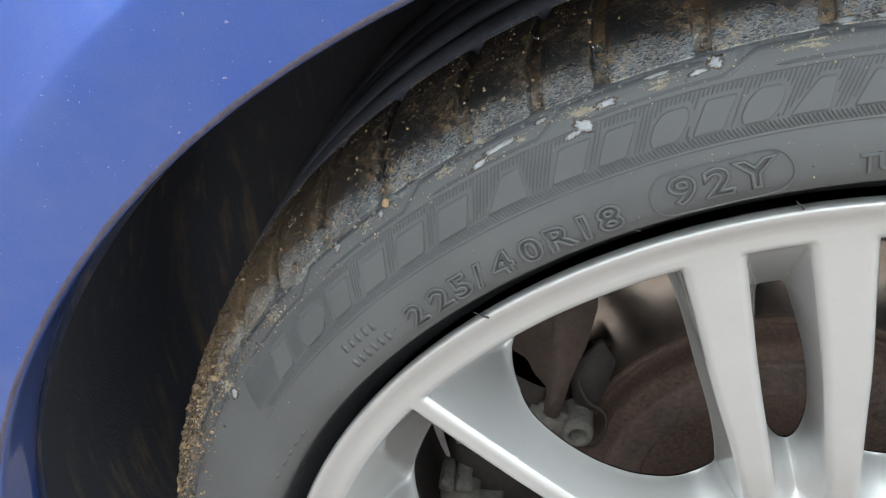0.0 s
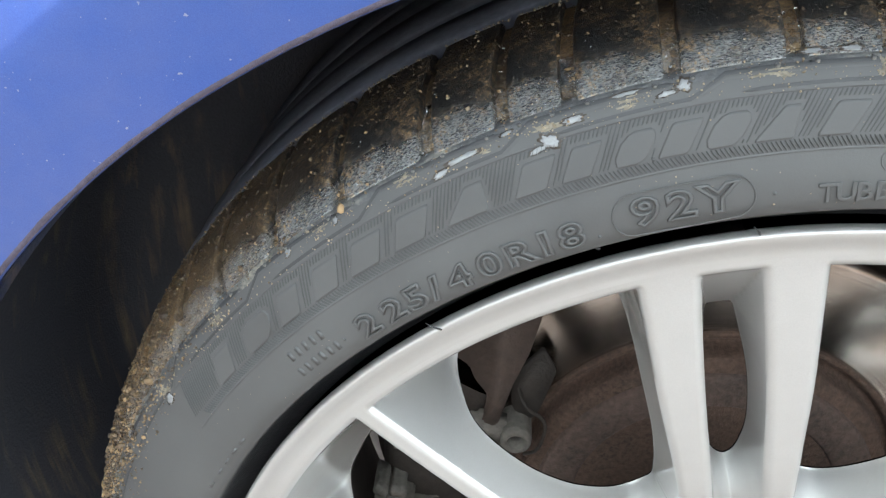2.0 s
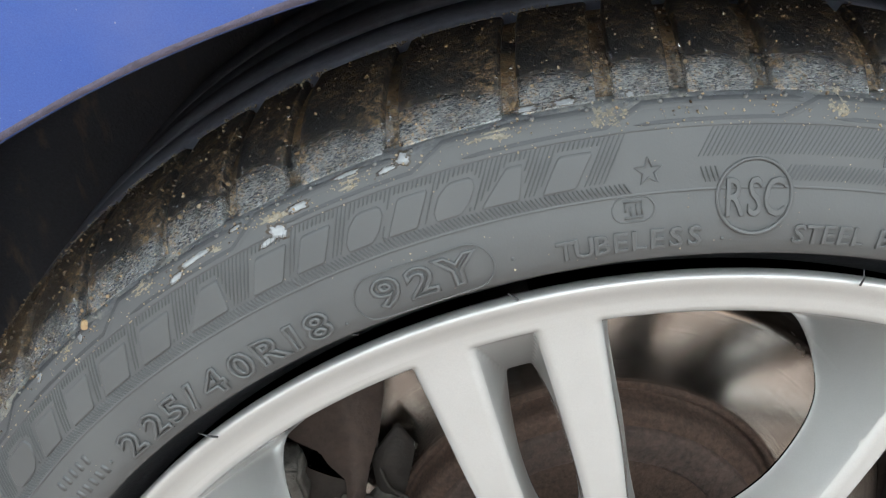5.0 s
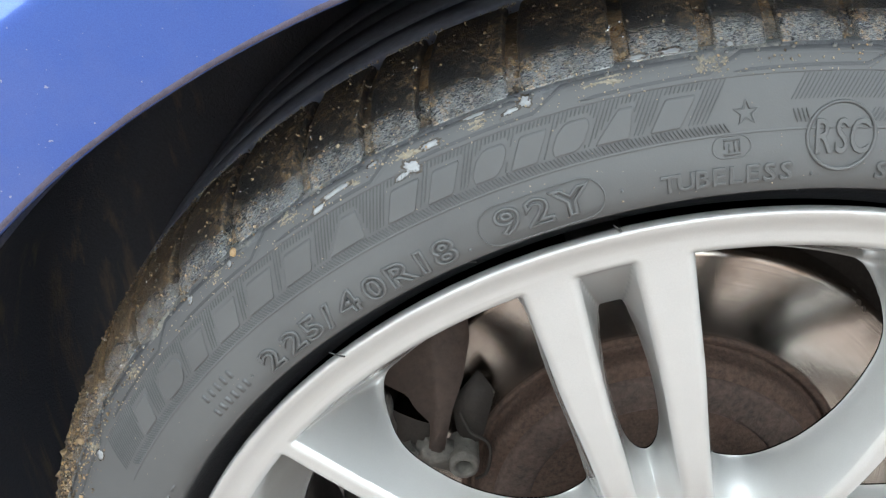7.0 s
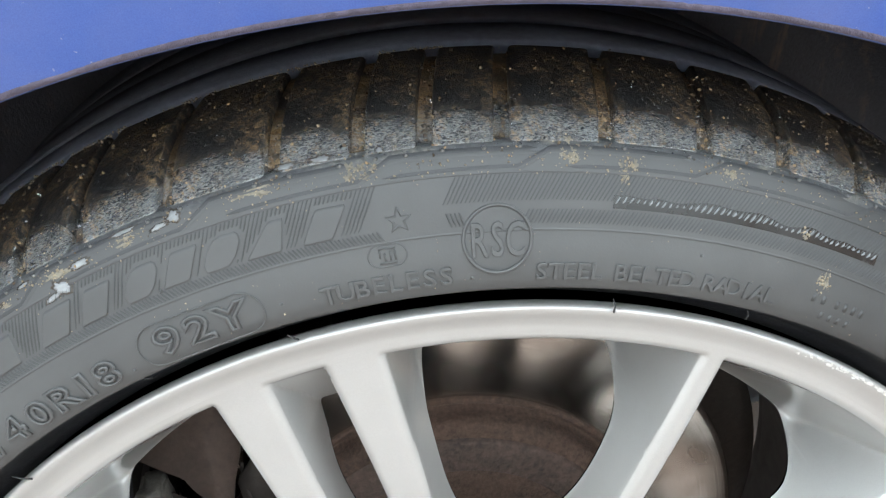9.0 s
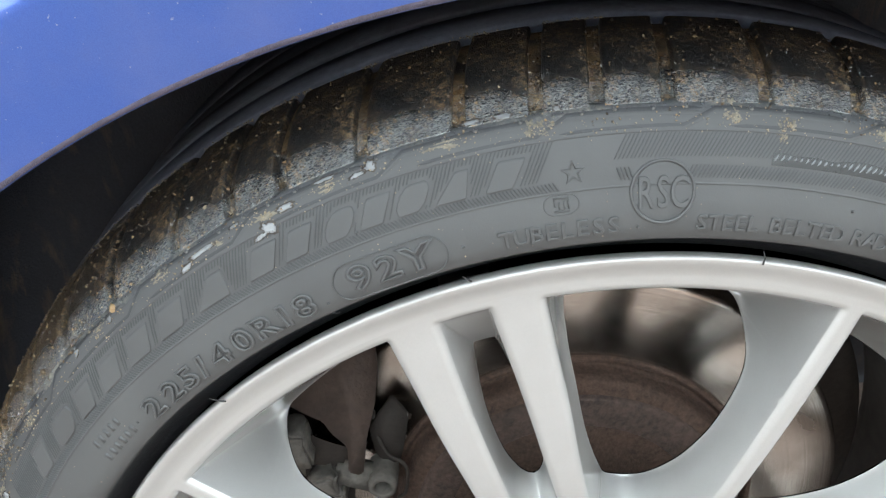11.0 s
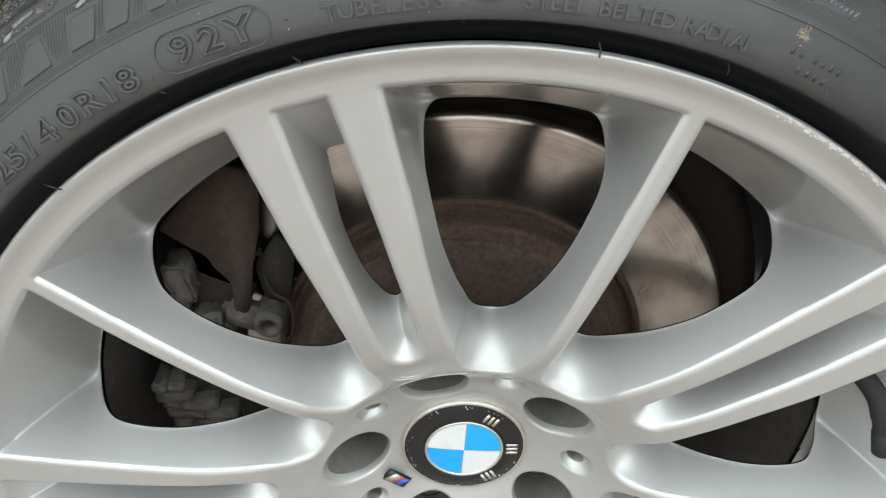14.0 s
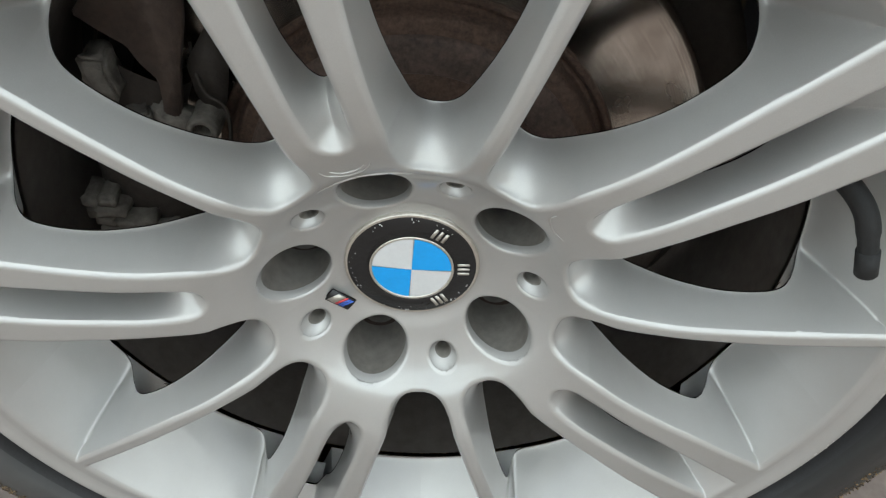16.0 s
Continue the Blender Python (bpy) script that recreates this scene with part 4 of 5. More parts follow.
def brake_caliper():
    # body: a curved cast housing over the disc's edge
    prof = glide([(0.150, 0.156), (0.136, 0.148), (0.133, 0.122), (0.138, 0.108), (0.150, 0.103), (0.170, 0.104), (0.182, 0.112), (0.187, 0.135), (0.186, 0.160)], 4)
    v, f = lathe(prof, 30, 152, 212)
    cal = placed("brake_caliper", mesh_of("brake_caliper", v, f, IRON_AND_SHADE), car, "grimy grey cast brake caliper", AT)
    rng = np.random.default_rng(4)
    # stacked cooling ribs, uneven and partly broken by gaps
    for k, ends in enumerate(((-0.1880, -0.1790, -0.1690), (-0.1872, -0.1640), (-0.1858, -0.1735, -0.1500), (-0.1836, -0.1600, -0.1400), (-0.1815, -0.1690, -0.1385), (-0.1790, -0.1560, -0.1420), (-0.1750, -0.1500))):
        for x0, x1 in zip(ends, ends[1:]):
            size = (x1 - x0 - 0.0008, 0.018 + rng.uniform(-0.004, 0.004), 0.0070)
            bm = block(size, ((x0 + x1) / 2, 0.101 + rng.uniform(-0.003, 0.002), -0.0010 - 0.0080 * k + rng.uniform(-0.0006, 0.0006)), 0.0010, spin(rng.uniform(-2, 2)))
            bmesh.ops.subdivide_edges(bm, edges=[e for e in bm.edges if e.calc_length() > 0.005], cuts=3, use_grid_fill=True)
            part("casting_rib", rough(bm, 0.0014, 150), CASTING, cal)
    for deg, r, sz in ((153.4, 0.1745, (0.014, 0.020, 0.024)), (159.0, 0.1735, (0.017, 0.018, 0.012)), (161.0, 0.1530, (0.016, 0.018, 0.013)), (166.5, 0.1690, (0.026, 0.020, 0.012)), (164.0, 0.1440, (0.012, 0.016, 0.010))):
        bm = block(sz, polar(r, deg, 0.100), 0.0018, spin(rng.uniform(-8, 8)))
        bmesh.ops.subdivide_edges(bm, edges=bm.edges[:], cuts=3, use_grid_fill=True)
        part("casting_lobe", rough(bm, 0.0028, 130), CASTING, cal)
    bracket = outline([(0.142, 136.0), (0.126, 138.0), (0.1165, 147.0), (0.1130, 153.0), (0.1180, 157.0), (0.1290, 153.0), (0.1400, 146.5)])
    part("bracket", prism(bracket, 0.1080, 0.1140, 0.0012), IRON_AND_SHADE, cal, "dark grimy bracket")
    part("spring_clip", rough(block((0.0125, 0.005, 0.0048), polar(0.1305, 140.2, 0.1120), 0.0010, spin(-6)), 0.0005, 200), BARE_CLIP, cal, "pale bare metal spring clip")
    # guide pin eye
    c = polar(0.1200, 158.0, 0.094)
    vs, fs = lathe([(0.0044, 0.016), (0.0048, 0.0), (0.0064, -0.0008), (0.0082, 0.0), (0.0088, 0.004), (0.0088, 0.020)], 26)
    placed("guide_eye", mesh_of("guide_eye", [Vector(q) + c for q in vs], fs, CASTING), cal, "round cast eye of the guide pin")
    part("guide_arm", rough(block((0.026, 0.014, 0.0160), polar(0.1350, 159.4, 0.104), 0.003, spin(157)), 0.0012, 90), CASTING, cal)
    arm = outline([(0.1960, 146.0), (0.1960, 131.0), (0.1790, 127.0), (0.1669, 129.7), (0.1512, 136.9), (0.1419, 145.4), (0.1325, 157.0), (0.1400, 159.5), (0.1430, 155.0), (0.1482, 150.5), (0.1545, 149.4), (0.1600, 148.6), (0.1680, 146.6), (0.1800, 146.5)])
    part("carrier_arm", prism(arm, 0.098, 0.107, 0.0012), OLD_RUST, cal, "flat brown rusty carrier arm")
    wire = glide([polar(0.143, 142.5, 0.113), polar(0.135, 146.9, 0.110), polar(0.125, 149.3, 0.102), polar(0.1157, 148.6, 0.098), polar(0.1095, 151.7, 0.097), polar(0.1050, 160.0, 0.099), polar(0.1070, 167.0, 0.106)], 6)
    part("spring_wire", tube(wire, [0.0010] * len(wire), 8), IRON_AND_SHADE, cal, "thin bent spring wire")


def disc_blocker():
    # dark plate added to close off the bright view past the disc
    v, f = lathe([(0.03, 0.152), (0.12, 0.152), (0.185, 0.155), (0.196, 0.160), (0.198, 0.170)], 120)
    placed("disc_blocker", mesh_of("disc_blocker", v, f, IRON_AND_SHADE), car, "dark plate added behind the disc to block the view", AT)
    # unseen plain box added to keep light from coming through behind the wheel
    bm = block((3.6, 1.30, 0.40), (1.3, 0.95, 0.42 - HUB), 0.02)
    part("underbody_blocker", bm, LINER, car, "", AT)


brakes()
brake_caliper()
disc_blocker()


# ---- lettering and relief of the sidewall ----
def glyph(ch, size, outlined, r0):
    """One raised letter as a mesh that follows the wall at that radius, its middle at the origin."""
    cu = bpy.data.curves.new("letter", "FONT")
    cu.body, cu.size, cu.align_x, cu.align_y = ch, size, "CENTER", "CENTER"
    cu.resolution_u = 3
    if outlined:
        cu.fill_mode, cu.bevel_depth, cu.bevel_resolution, cu.offset = "NONE", 0.00052, 1, 0.00025
    else:
        cu.extrude, cu.bevel_depth, cu.bevel_resolution, cu.offset = 0.00012, min(0.00024, size * 0.026), 1, 0.0
    ob = new("tmp", cu)
    bpy.context.view_layer.update()
    me = bpy.data.meshes.new_from_object(ob.evaluated_get(bpy.context.evaluated_depsgraph_get()))
    bpy.data.objects.remove(ob)
    bpy.data.curves.remove(cu)
    co = np.empty(len(me.vertices) * 3)
    me.vertices.foreach_get("co", co)
    co = co.reshape(-1, 3)
    co[:, :2] -= (co[:, :2].max(0) + co[:, :2].min(0)) / 2
    tilt = radians(wall_tilt(r0))
    out = np.hypot(r0 + co[:, 1] * math.cos(tilt), co[:, 0])
    co[:, 2] += (wall_y(r0) + co[:, 1] * math.sin(tilt) - np.interp(out, WALL[:, 0], WALL[:, 1])) * 0.95
    me.vertices.foreach_set("co", co.ravel())
    me.materials.clear()
    me.materials.append(RELIEF)
    me.name = "letter"
    return me


GLYPHS = {}


def letters(text, r, degs, size, outlined=False, wide=1.0):
    for ch, deg in zip(text, degs):
        if ch == " ":
            continue
        key = (ch, size, outlined, r)
        if key not in GLYPHS:
            GLYPHS[key] = glyph(ch, size, outlined, r)
        placed("letter", GLYPHS[key], wheel, "", on_wall(r, deg, 0.00042) @ Matrix.Diagonal((wide, 1, 1, 1)))


def loop_tube(points, rad=0.0004):
    """A closed thin raised line in a letter's plane."""
    pts = [Vector((x, y, 0)) for x, y in points]
    bm = tube(pts + [pts[0]], [rad] * (len(pts) + 1), 6, False)
    return bm


def bars(r, degs, w, h):
    """Small moulded print that cannot be read, as plain raised bars."""
    for deg in degs:
        part("moulded_bar", block((w, h, 0.0004), (0, 0, 0), 0.00018), RELIEF, wheel, "", on_wall(r, deg, 0.0))


def sidewall():
    letters("225/40R18", 0.2671, (131.75, 129.35, 127.4, 125.85, 123.85, 121.5, 119.15, 117.45, 115.65), 0.0112, True, 1.36)
    letters("92Y", 0.2686, (110.7, 108.47, 106.2), 0.0120, True, 1.36)
    letters("TUBELESS", 0.2666, np.linspace(99.65, 92.0, 8), 0.0082, False, 1.05)
    deg = 85.75
    for word in ("STEEL", "BELTED", "RADIAL"):
        letters(word, 0.2664, deg - 0.93 * np.arange(len(word)), 0.0078, False, 1.0)
        deg -= 0.93 * len(word) + 0.72
    letters("SAFETY WARNING:", 0.2722, np.linspace(56.2, 42.8, 15), 0.0066, False, 0.95)
    letters("RSC", 0.2766, (89.72, 88.62, 87.5), 0.0150, False, 0.60)
    a = np.linspace(0, 2 * math.pi, 48, endpoint=False)
    part("moulded_ring", loop_tube([(0.0103 * math.cos(t), 0.0103 * math.sin(t)) for t in a], 0.0006), RELIEF, wheel, "", on_wall(0.2766, 88.62))
    star = [((0.0039 if k % 2 == 0 else 0.0016) * math.sin(k * math.pi / 5), (0.0039 if k % 2 == 0 else 0.0016) * math.cos(k * math.pi / 5)) for k in range(10)]
    part("moulded_star", loop_tube(star), RELIEF, wheel, "small moulded star outline", on_wall(0.2846, 94.5))
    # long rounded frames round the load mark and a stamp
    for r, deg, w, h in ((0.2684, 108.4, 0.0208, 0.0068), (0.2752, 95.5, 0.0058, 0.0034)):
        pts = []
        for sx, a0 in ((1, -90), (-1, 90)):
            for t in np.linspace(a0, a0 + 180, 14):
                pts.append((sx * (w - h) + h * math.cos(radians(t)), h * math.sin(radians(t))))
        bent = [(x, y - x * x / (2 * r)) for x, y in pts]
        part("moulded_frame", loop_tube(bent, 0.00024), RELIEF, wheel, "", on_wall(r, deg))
    for x, y, w, h in ((0, 0.0022, 0.0052, 0.0006), (0, -0.0022, 0.0052, 0.0006), (-0.0022, 0.0006, 0.0006, 0.0024), (-0.0008, -0.0004, 0.0006, 0.0027), (0.0009, 0, 0.0006, 0.0032), (0.0023, 0, 0.0006, 0.0032)):
        part("moulded_bar", block((w, h, 0.0006), (x, y, 0), 0.00015), RELIEF, wheel, "", on_wall(0.2752, 95.5, 0.0001))
    bars(0.2732, (138.6, 137.8, 137.0, 136.2, 135.4), 0.0019, 0.0036)
    bars(0.2668, (138.9, 138.1, 137.3, 136.5, 135.7, 134.9), 0.0019, 0.0036)
    bars(0.2640, (155.0, 153.0, 151.5, 150.0, 148.6), 0.0040, 0.0012)
    bars(0.2700, (66.2, 65.4, 64.2, 63.5, 62.8, 62.1), 0.0016, 0.0028)
    bars(0.2650, (65.0, 64.2, 63.5, 62.7), 0.0016, 0.0025)
    letters("INJURY MAY RESULT FROM", 0.2666, np.linspace(55.6, 42.6, 22), 0.0040, False, 0.9)
    bars(0.2735, np.arange(39.5, 34.0, -0.62), 0.0013, 0.0028)
    bars(0.2690, np.arange(39.8, 33.0, -0.62), 0.0013, 0.0025)
    for r, deg in ((0.2672, 134.1), (0.2676, 102.8), (0.2826, 109.6), (0.2745, 75.2), (0.2650, 58.5), (0.2826, 99.7), (0.2640, 113.9), (0.2652, 90.3)):
        bm = bmesh.new()
        bmesh.ops.create_icosphere(bm, subdivisions=2, radius=0.0006)
        part("moulded_dot", bm, RELIEF, wheel, "", on_wall(r, deg))


# ---- ribbed band with plain raised plates where a name stands ----
PLATES = [(143.6, 0.0118, "bar"), (139.4, 0.0170, "oval"), (135.9, 0.0120, "bar"), (132.3, 0.0130, "bar"), (128.8, 0.0140, "bar"), (125.2, 0.0140, "bar"), (120.9, 0.0172, "wedge"), (116.6, 0.0124, "bar"), (113.7, 0.0112, "bar"), (110.5, 0.0124, "oval"), (107.9, 0.0108, "bar"), (105.2, 0.0124, "oval"), (102.2, 0.0132, "wedge"), (98.9, 0.0112, "bar")]


def ribbed_band():
    v, f = [], []

    def rib(deg, r0, r1, high=0.0004, slant=0.9):
        base = len(v)
        for k, r in enumerate(np.linspace(r0, r1, 4)):
            d = deg - slant * (r - 0.287) / 0.0075
            w = math.degrees(0.00040 / r)
            y = wall_y(r)
            lift = high if 0 < k < 3 else 0.0002
            v.extend([polar(r, d - w, y + 0.0002), polar(r + 0.0002, d, y - lift), polar(r, d + w, y + 0.0002)])
        for k in range(3):
            b = base + 3 * k
            f.extend([(b, b + 1, b + 4, b + 3), (b + 1, b + 2, b + 5, b + 4)])

    def held(deg, r):
        """Whether a plate covers that place of the band."""
        h = (r - 0.2824) / 0.0092
        for mid, w, shape in PLATES:
            half = (0.5 * w + 0.0003) * (1 - 0.62 * h if shape == "wedge" else max(0.30, 1 - (2 * h - 1) ** 4) ** 0.5 if shape == "oval" else 1)
            if h < 1 and abs(deg - mid + 1.25 * (h - 0.5)) < math.degrees(half / 0.287):
                return True
        return False

    for deg in np.arange(149.0, 96.4, -0.26):
        rib(deg, 0.2793, 0.2821, 0.0007, -0.9)
        grid = np.linspace(0.2828, 0.2944, 13)
        bare = [not held(deg - 0.9 * (r - 0.287) / 0.0075, r) for r in grid]
        at = 0
        while at < 12:
            if bare[at]:
                to = at
                while to < 12 and bare[to + 1]:
                    to += 1
                if to > at:
                    rib(deg, grid[at], grid[to], 0.0005)
                at = to
            at += 1
    for deg in np.arange(91.8, 12.0, -0.26):
        rib(deg, 0.2872, 0.2944)
        if abs(deg - 88.62) > 2.2:
            rib(deg, 0.2806, 0.2846, 0.0007 if deg > 88 else 0.0005, -0.5 if deg > 88 else 0.9)
    tagged(placed("ribbed_band", mesh_of("ribbed_band", v, f, RIB_SHADE), wheel, "band of fine slanted ribs moulded in the rubber"), kind="stuff")
    v, f = [], []
    def wet_top(deg):
        """The ragged upper edge of the soaked stretch."""
        return 0.2882 + 0.0012 * noise.noise(Vector((deg * 0.55, 3, 0))) + 0.0008 * max(0.0, math.sin((deg - 70.5) * 0.45))

    for deg in np.arange(81.3, 63.0, -0.42):
        rib(deg, 0.2868 - 0.0003 * math.sin(deg * 2.1), wet_top(deg), 0.0008, 0.9)
    tagged(placed("wet_ribbing", mesh_of("wet_ribbing", v, f, WET), wheel, "wet shiny ribs"), kind="stuff")
    v, cols = [], np.arange(81.5, 62.8, -0.15)
    for deg in cols:
        for h in (0.0, 0.5, 1.0):
            r = 0.2853 + (wet_top(deg) + 0.0006 - 0.2853) * h
            v.append(polar(r, deg, wall_y(r) - 0.00012))
    f = [(3 * i + k, 3 * i + k + 1, 3 * i + k + 4, 3 * i + k + 3) for i in range(len(cols) - 1) for k in (0, 1)]
    placed("soaked_patch", mesh_of("soaked_patch", v, f, WET_BLACK), wheel, "soaked black strip of rubber")
    across, up = [-1, -0.96, -0.9, -0.6, -0.3, 0, 0.3, 0.6, 0.9, 0.96, 1], [0, 0.035, 0.09, 0.3, 0.5, 0.7, 0.91, 0.965, 1]
    na, nr = len(across) - 1, len(up) - 1
    for deg, w, shape in PLATES:
        v, f = [], []
        for i, h in enumerate(up):
            r = 0.2824 + 0.0092 * h
            half = 0.5 * w - 0.0009 - (0.0007 if i in (0, nr) else 0.0003 if i in (1, nr - 1) else 0)
            if shape == "oval":
                half *= max(0.30, 1 - (2 * h - 1) ** 4) ** 0.5
            elif shape == "wedge":
                half *= 1 - 0.62 * h
            for j, u in enumerate(across):
                d = deg - math.degrees(half * u / 0.287) - 1.25 * (h - 0.5)
                edge = i in (0, nr) or j in (0, na)
                v.append(polar(r, d, wall_y(r) + (0.0002 if edge else -0.00062)))
        f = [(i * (na + 1) + j, i * (na + 1) + j + 1, (i + 1) * (na + 1) + j + 1, (i + 1) * (na + 1) + j) for i in range(nr) for j in range(na)]
        placed("raised_plate", mesh_of("raised_plate", v, f, RUBBER), wheel)
    # the band's two border lines
    for r in (0.2788, 0.2948):
        vv, ff = lathe([(r - 0.0005, wall_y(r) + 0.0002), (r, wall_y(r) - 0.0004), (r + 0.0005, wall_y(r) + 0.0002)], 240, 10, 150)
        placed("border_line", mesh_of("border_line", vv, ff, RELIEF), wheel)


# ---- stepped plates on the shoulder, two blocks long each ----
OUTER = np.vstack([WALL[:-1], TREAD])


def outer_y(r):
    return float(np.interp(r, OUTER[:, 0], OUTER[:, 1]))


STEPS = (158.5, 148.0, 137.5, 127.0, 117.0, 106.0, 95.5, 86.3, 75.6, 65.0, 54.5, 44.0, 33.5)


def shoulder_lines():
    """Dark proud ribbons that paint the shade of moulded grooves; they run low and step up to the blocks, each with a
    raised lower lip.
    """
    for a in STEPS:
        cols = np.concatenate([np.linspace(8.8, 1.0, 16), np.linspace(0.8, -0.8, 6), np.linspace(-1.0, -9.4, 16)])
        for name, mat, off, wide, lift in (("groove_shade", BLACK_RUBBER, 0.0, 0.00055, 0.00022), ("moulded_lip", RELIEF, -0.0009, 0.0005, 0.00028)):
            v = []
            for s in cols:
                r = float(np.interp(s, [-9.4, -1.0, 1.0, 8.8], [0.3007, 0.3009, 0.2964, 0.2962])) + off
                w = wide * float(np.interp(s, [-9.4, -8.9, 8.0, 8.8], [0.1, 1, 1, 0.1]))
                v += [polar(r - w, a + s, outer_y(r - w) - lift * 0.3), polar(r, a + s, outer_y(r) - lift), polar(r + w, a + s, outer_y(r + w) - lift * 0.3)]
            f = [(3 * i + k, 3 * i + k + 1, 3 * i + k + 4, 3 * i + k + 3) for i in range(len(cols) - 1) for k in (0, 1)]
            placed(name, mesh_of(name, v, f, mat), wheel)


# ---- mud, grit and pale crumbs on the tread's shoulder ----
def lumps(name, spots, mat, label, rng):
    """Many rough little lumps at (r, degrees, y, size) as one mesh."""
    t = (1 + 5 ** 0.5) / 2
    ico = np.array([(-1, t, 0), (1, t, 0), (-1, -t, 0), (1, -t, 0), (0, -1, t), (0, 1, t), (0, -1, -t), (0, 1, -t), (t, 0, -1), (t, 0, 1), (-t, 0, -1), (-t, 0, 1)]) / math.sqrt(1 + t * t)
    tri = [(0, 11, 5), (0, 5, 1), (0, 1, 7), (0, 7, 10), (0, 10, 11), (1, 5, 9), (5, 11, 4), (11, 10, 2), (10, 7, 6), (7, 1, 8), (3, 9, 4), (3, 4, 2), (3, 2, 6), (3, 6, 8), (3, 8, 9), (4, 9, 5), (2, 4, 11), (6, 2, 10), (8, 6, 7), (9, 8, 1)]
    v, f = [], []
    for r, deg, y, s in spots:
        c = np.array(polar(r, deg, y))
        q = Euler(rng.uniform(0, 6.28, 3)).to_matrix()
        p = ico * rng.uniform(0.6, 1.25, (12, 1)) * s * rng.uniform(0.55, 1.3, 3)
        b = len(v)
        v.extend(p @ np.array(q) + c)
        f.extend((x + b, y_ + b, z + b) for x, y_, z in tri)
    return tagged(placed(name, mesh_of(name, v, f, mat), wheel, label), kind="stuff")


def mud():
    rng = np.random.default_rng(5)
    brown, pale, cake = [], [], []

    def thick(deg):
        """How muddy the tread is there: least at the top."""
        return float(np.interp(deg % 360, [0, 20, 60, 85, 115, 140, 160, 200, 270, 330, 360], [1.6, 1.2, 0.45, 0.3, 0.45, 1.0, 2.0, 2.2, 1.6, 1.8, 1.6]))

    for _ in range(22000):
        deg = rng.uniform(-60, 230)
        w = thick(deg)
        if rng.random() > w / 2.2 + 0.15:
            continue
        s = rng.random() ** 0.8
        i = s * (len(TREAD) - 1)
        r, y = np.interp(i, range(len(TREAD)), TREAD[:, 0]), np.interp(i, range(len(TREAD)), TREAD[:, 1])
        size = min(0.0006, 0.00013 * rng.pareto(2.0) + 0.00013) * (1 + 0.25 * w)
        (pale if rng.random() < 0.07 else brown).append((r + 0.0002, deg, y, size))
    for g in GROOVES:
        w = thick(g)
        for _ in range(int(10 + 14 * w)):
            r = rng.uniform(0.2975, 0.3050)
            pick = (g + rng.normal(0, 0.42 + 0.25 * w), outer_y(r) - 0.0004, rng.uniform(0.00015, 0.00045) * (1 + 0.2 * w))
            (pale if rng.random() < 0.35 else brown).append((r, *pick))
        for _ in range(int(50 + 30 * w)):
            i = rng.uniform(0, len(TREAD) - 1)
            r, y = np.interp(i, range(len(TREAD)), TREAD[:, 0]), np.interp(i, range(len(TREAD)), TREAD[:, 1])
            brown.append((r - 0.0040, g - 1.6 * (i / 27) ** 1.5 + rng.normal(0, 0.10), y + 0.0012, rng.uniform(0.0006, 0.0013)))
    for _ in range(9000):
        deg = rng.choice([rng.normal(165, 16), rng.uniform(-60, 22), rng.uniform(190, 240)])
        w = min(1.0, max(0.0, thick(deg) - 0.7))
        if rng.random() > w:
            continue
        low = 0.281 if not 60 < deg < 195 else 0.2985 - 0.012 * rng.random() ** 3 * w
        r = rng.uniform(low, 0.3125)
        cake.append((r, deg, outer_y(r) - rng.uniform(-0.0005, 0.0010), (0.00028 + 0.0008 * rng.random() ** 2.5) * (0.4 + 0.6 * w)))
    for _ in range(260):
        deg = rng.choice([rng.normal(168, 12), rng.uniform(-60, 10), rng.uniform(190, 240)])
        i = rng.uniform(0, 0.6) * (len(TREAD) - 1)
        r, y = np.interp(i, range(len(TREAD)), TREAD[:, 0]), np.interp(i, range(len(TREAD)), TREAD[:, 1])
        cake.append((r, deg, y, 0.0010 + 0.0018 * rng.random() ** 2))
    for _ in range(420):
        deg, r = rng.uniform(60, 158), rng.uniform(0.2945, 0.3000)
        pale.append((r, deg, outer_y(r) - 0.0003, 0.00015 + 0.0003 * rng.random() ** 2))
    for _ in range(150):
        deg, r = rng.uniform(55, 150), rng.uniform(0.262, 0.296)
        pale.append((r, deg, outer_y(r), 0.00012 + 0.0002 * rng.random() ** 2))
    for _ in range(900):
        deg = rng.uniform(90, 150)
        if noise.noise(Vector((deg * 0.35, 0, 7))) > -0.15:
            pale.append((0.3160 + rng.normal(0, 0.0003), deg, 0.0630 + rng.normal(0, 0.0006), 0.00015 + 0.0004 * rng.random() ** 2))
    lumps("mud_grit", brown, MUD_MIX, "brown damp mud crumbs on the tread", rng)
    lumps("pale_grit", pale, PALE_MUD, "pale dry grit stuck to the tyre shoulder", rng)
    lumps("mud_cake", cake, MUD_MIX, "thick cake of mud and grit on the tyre shoulder", rng)


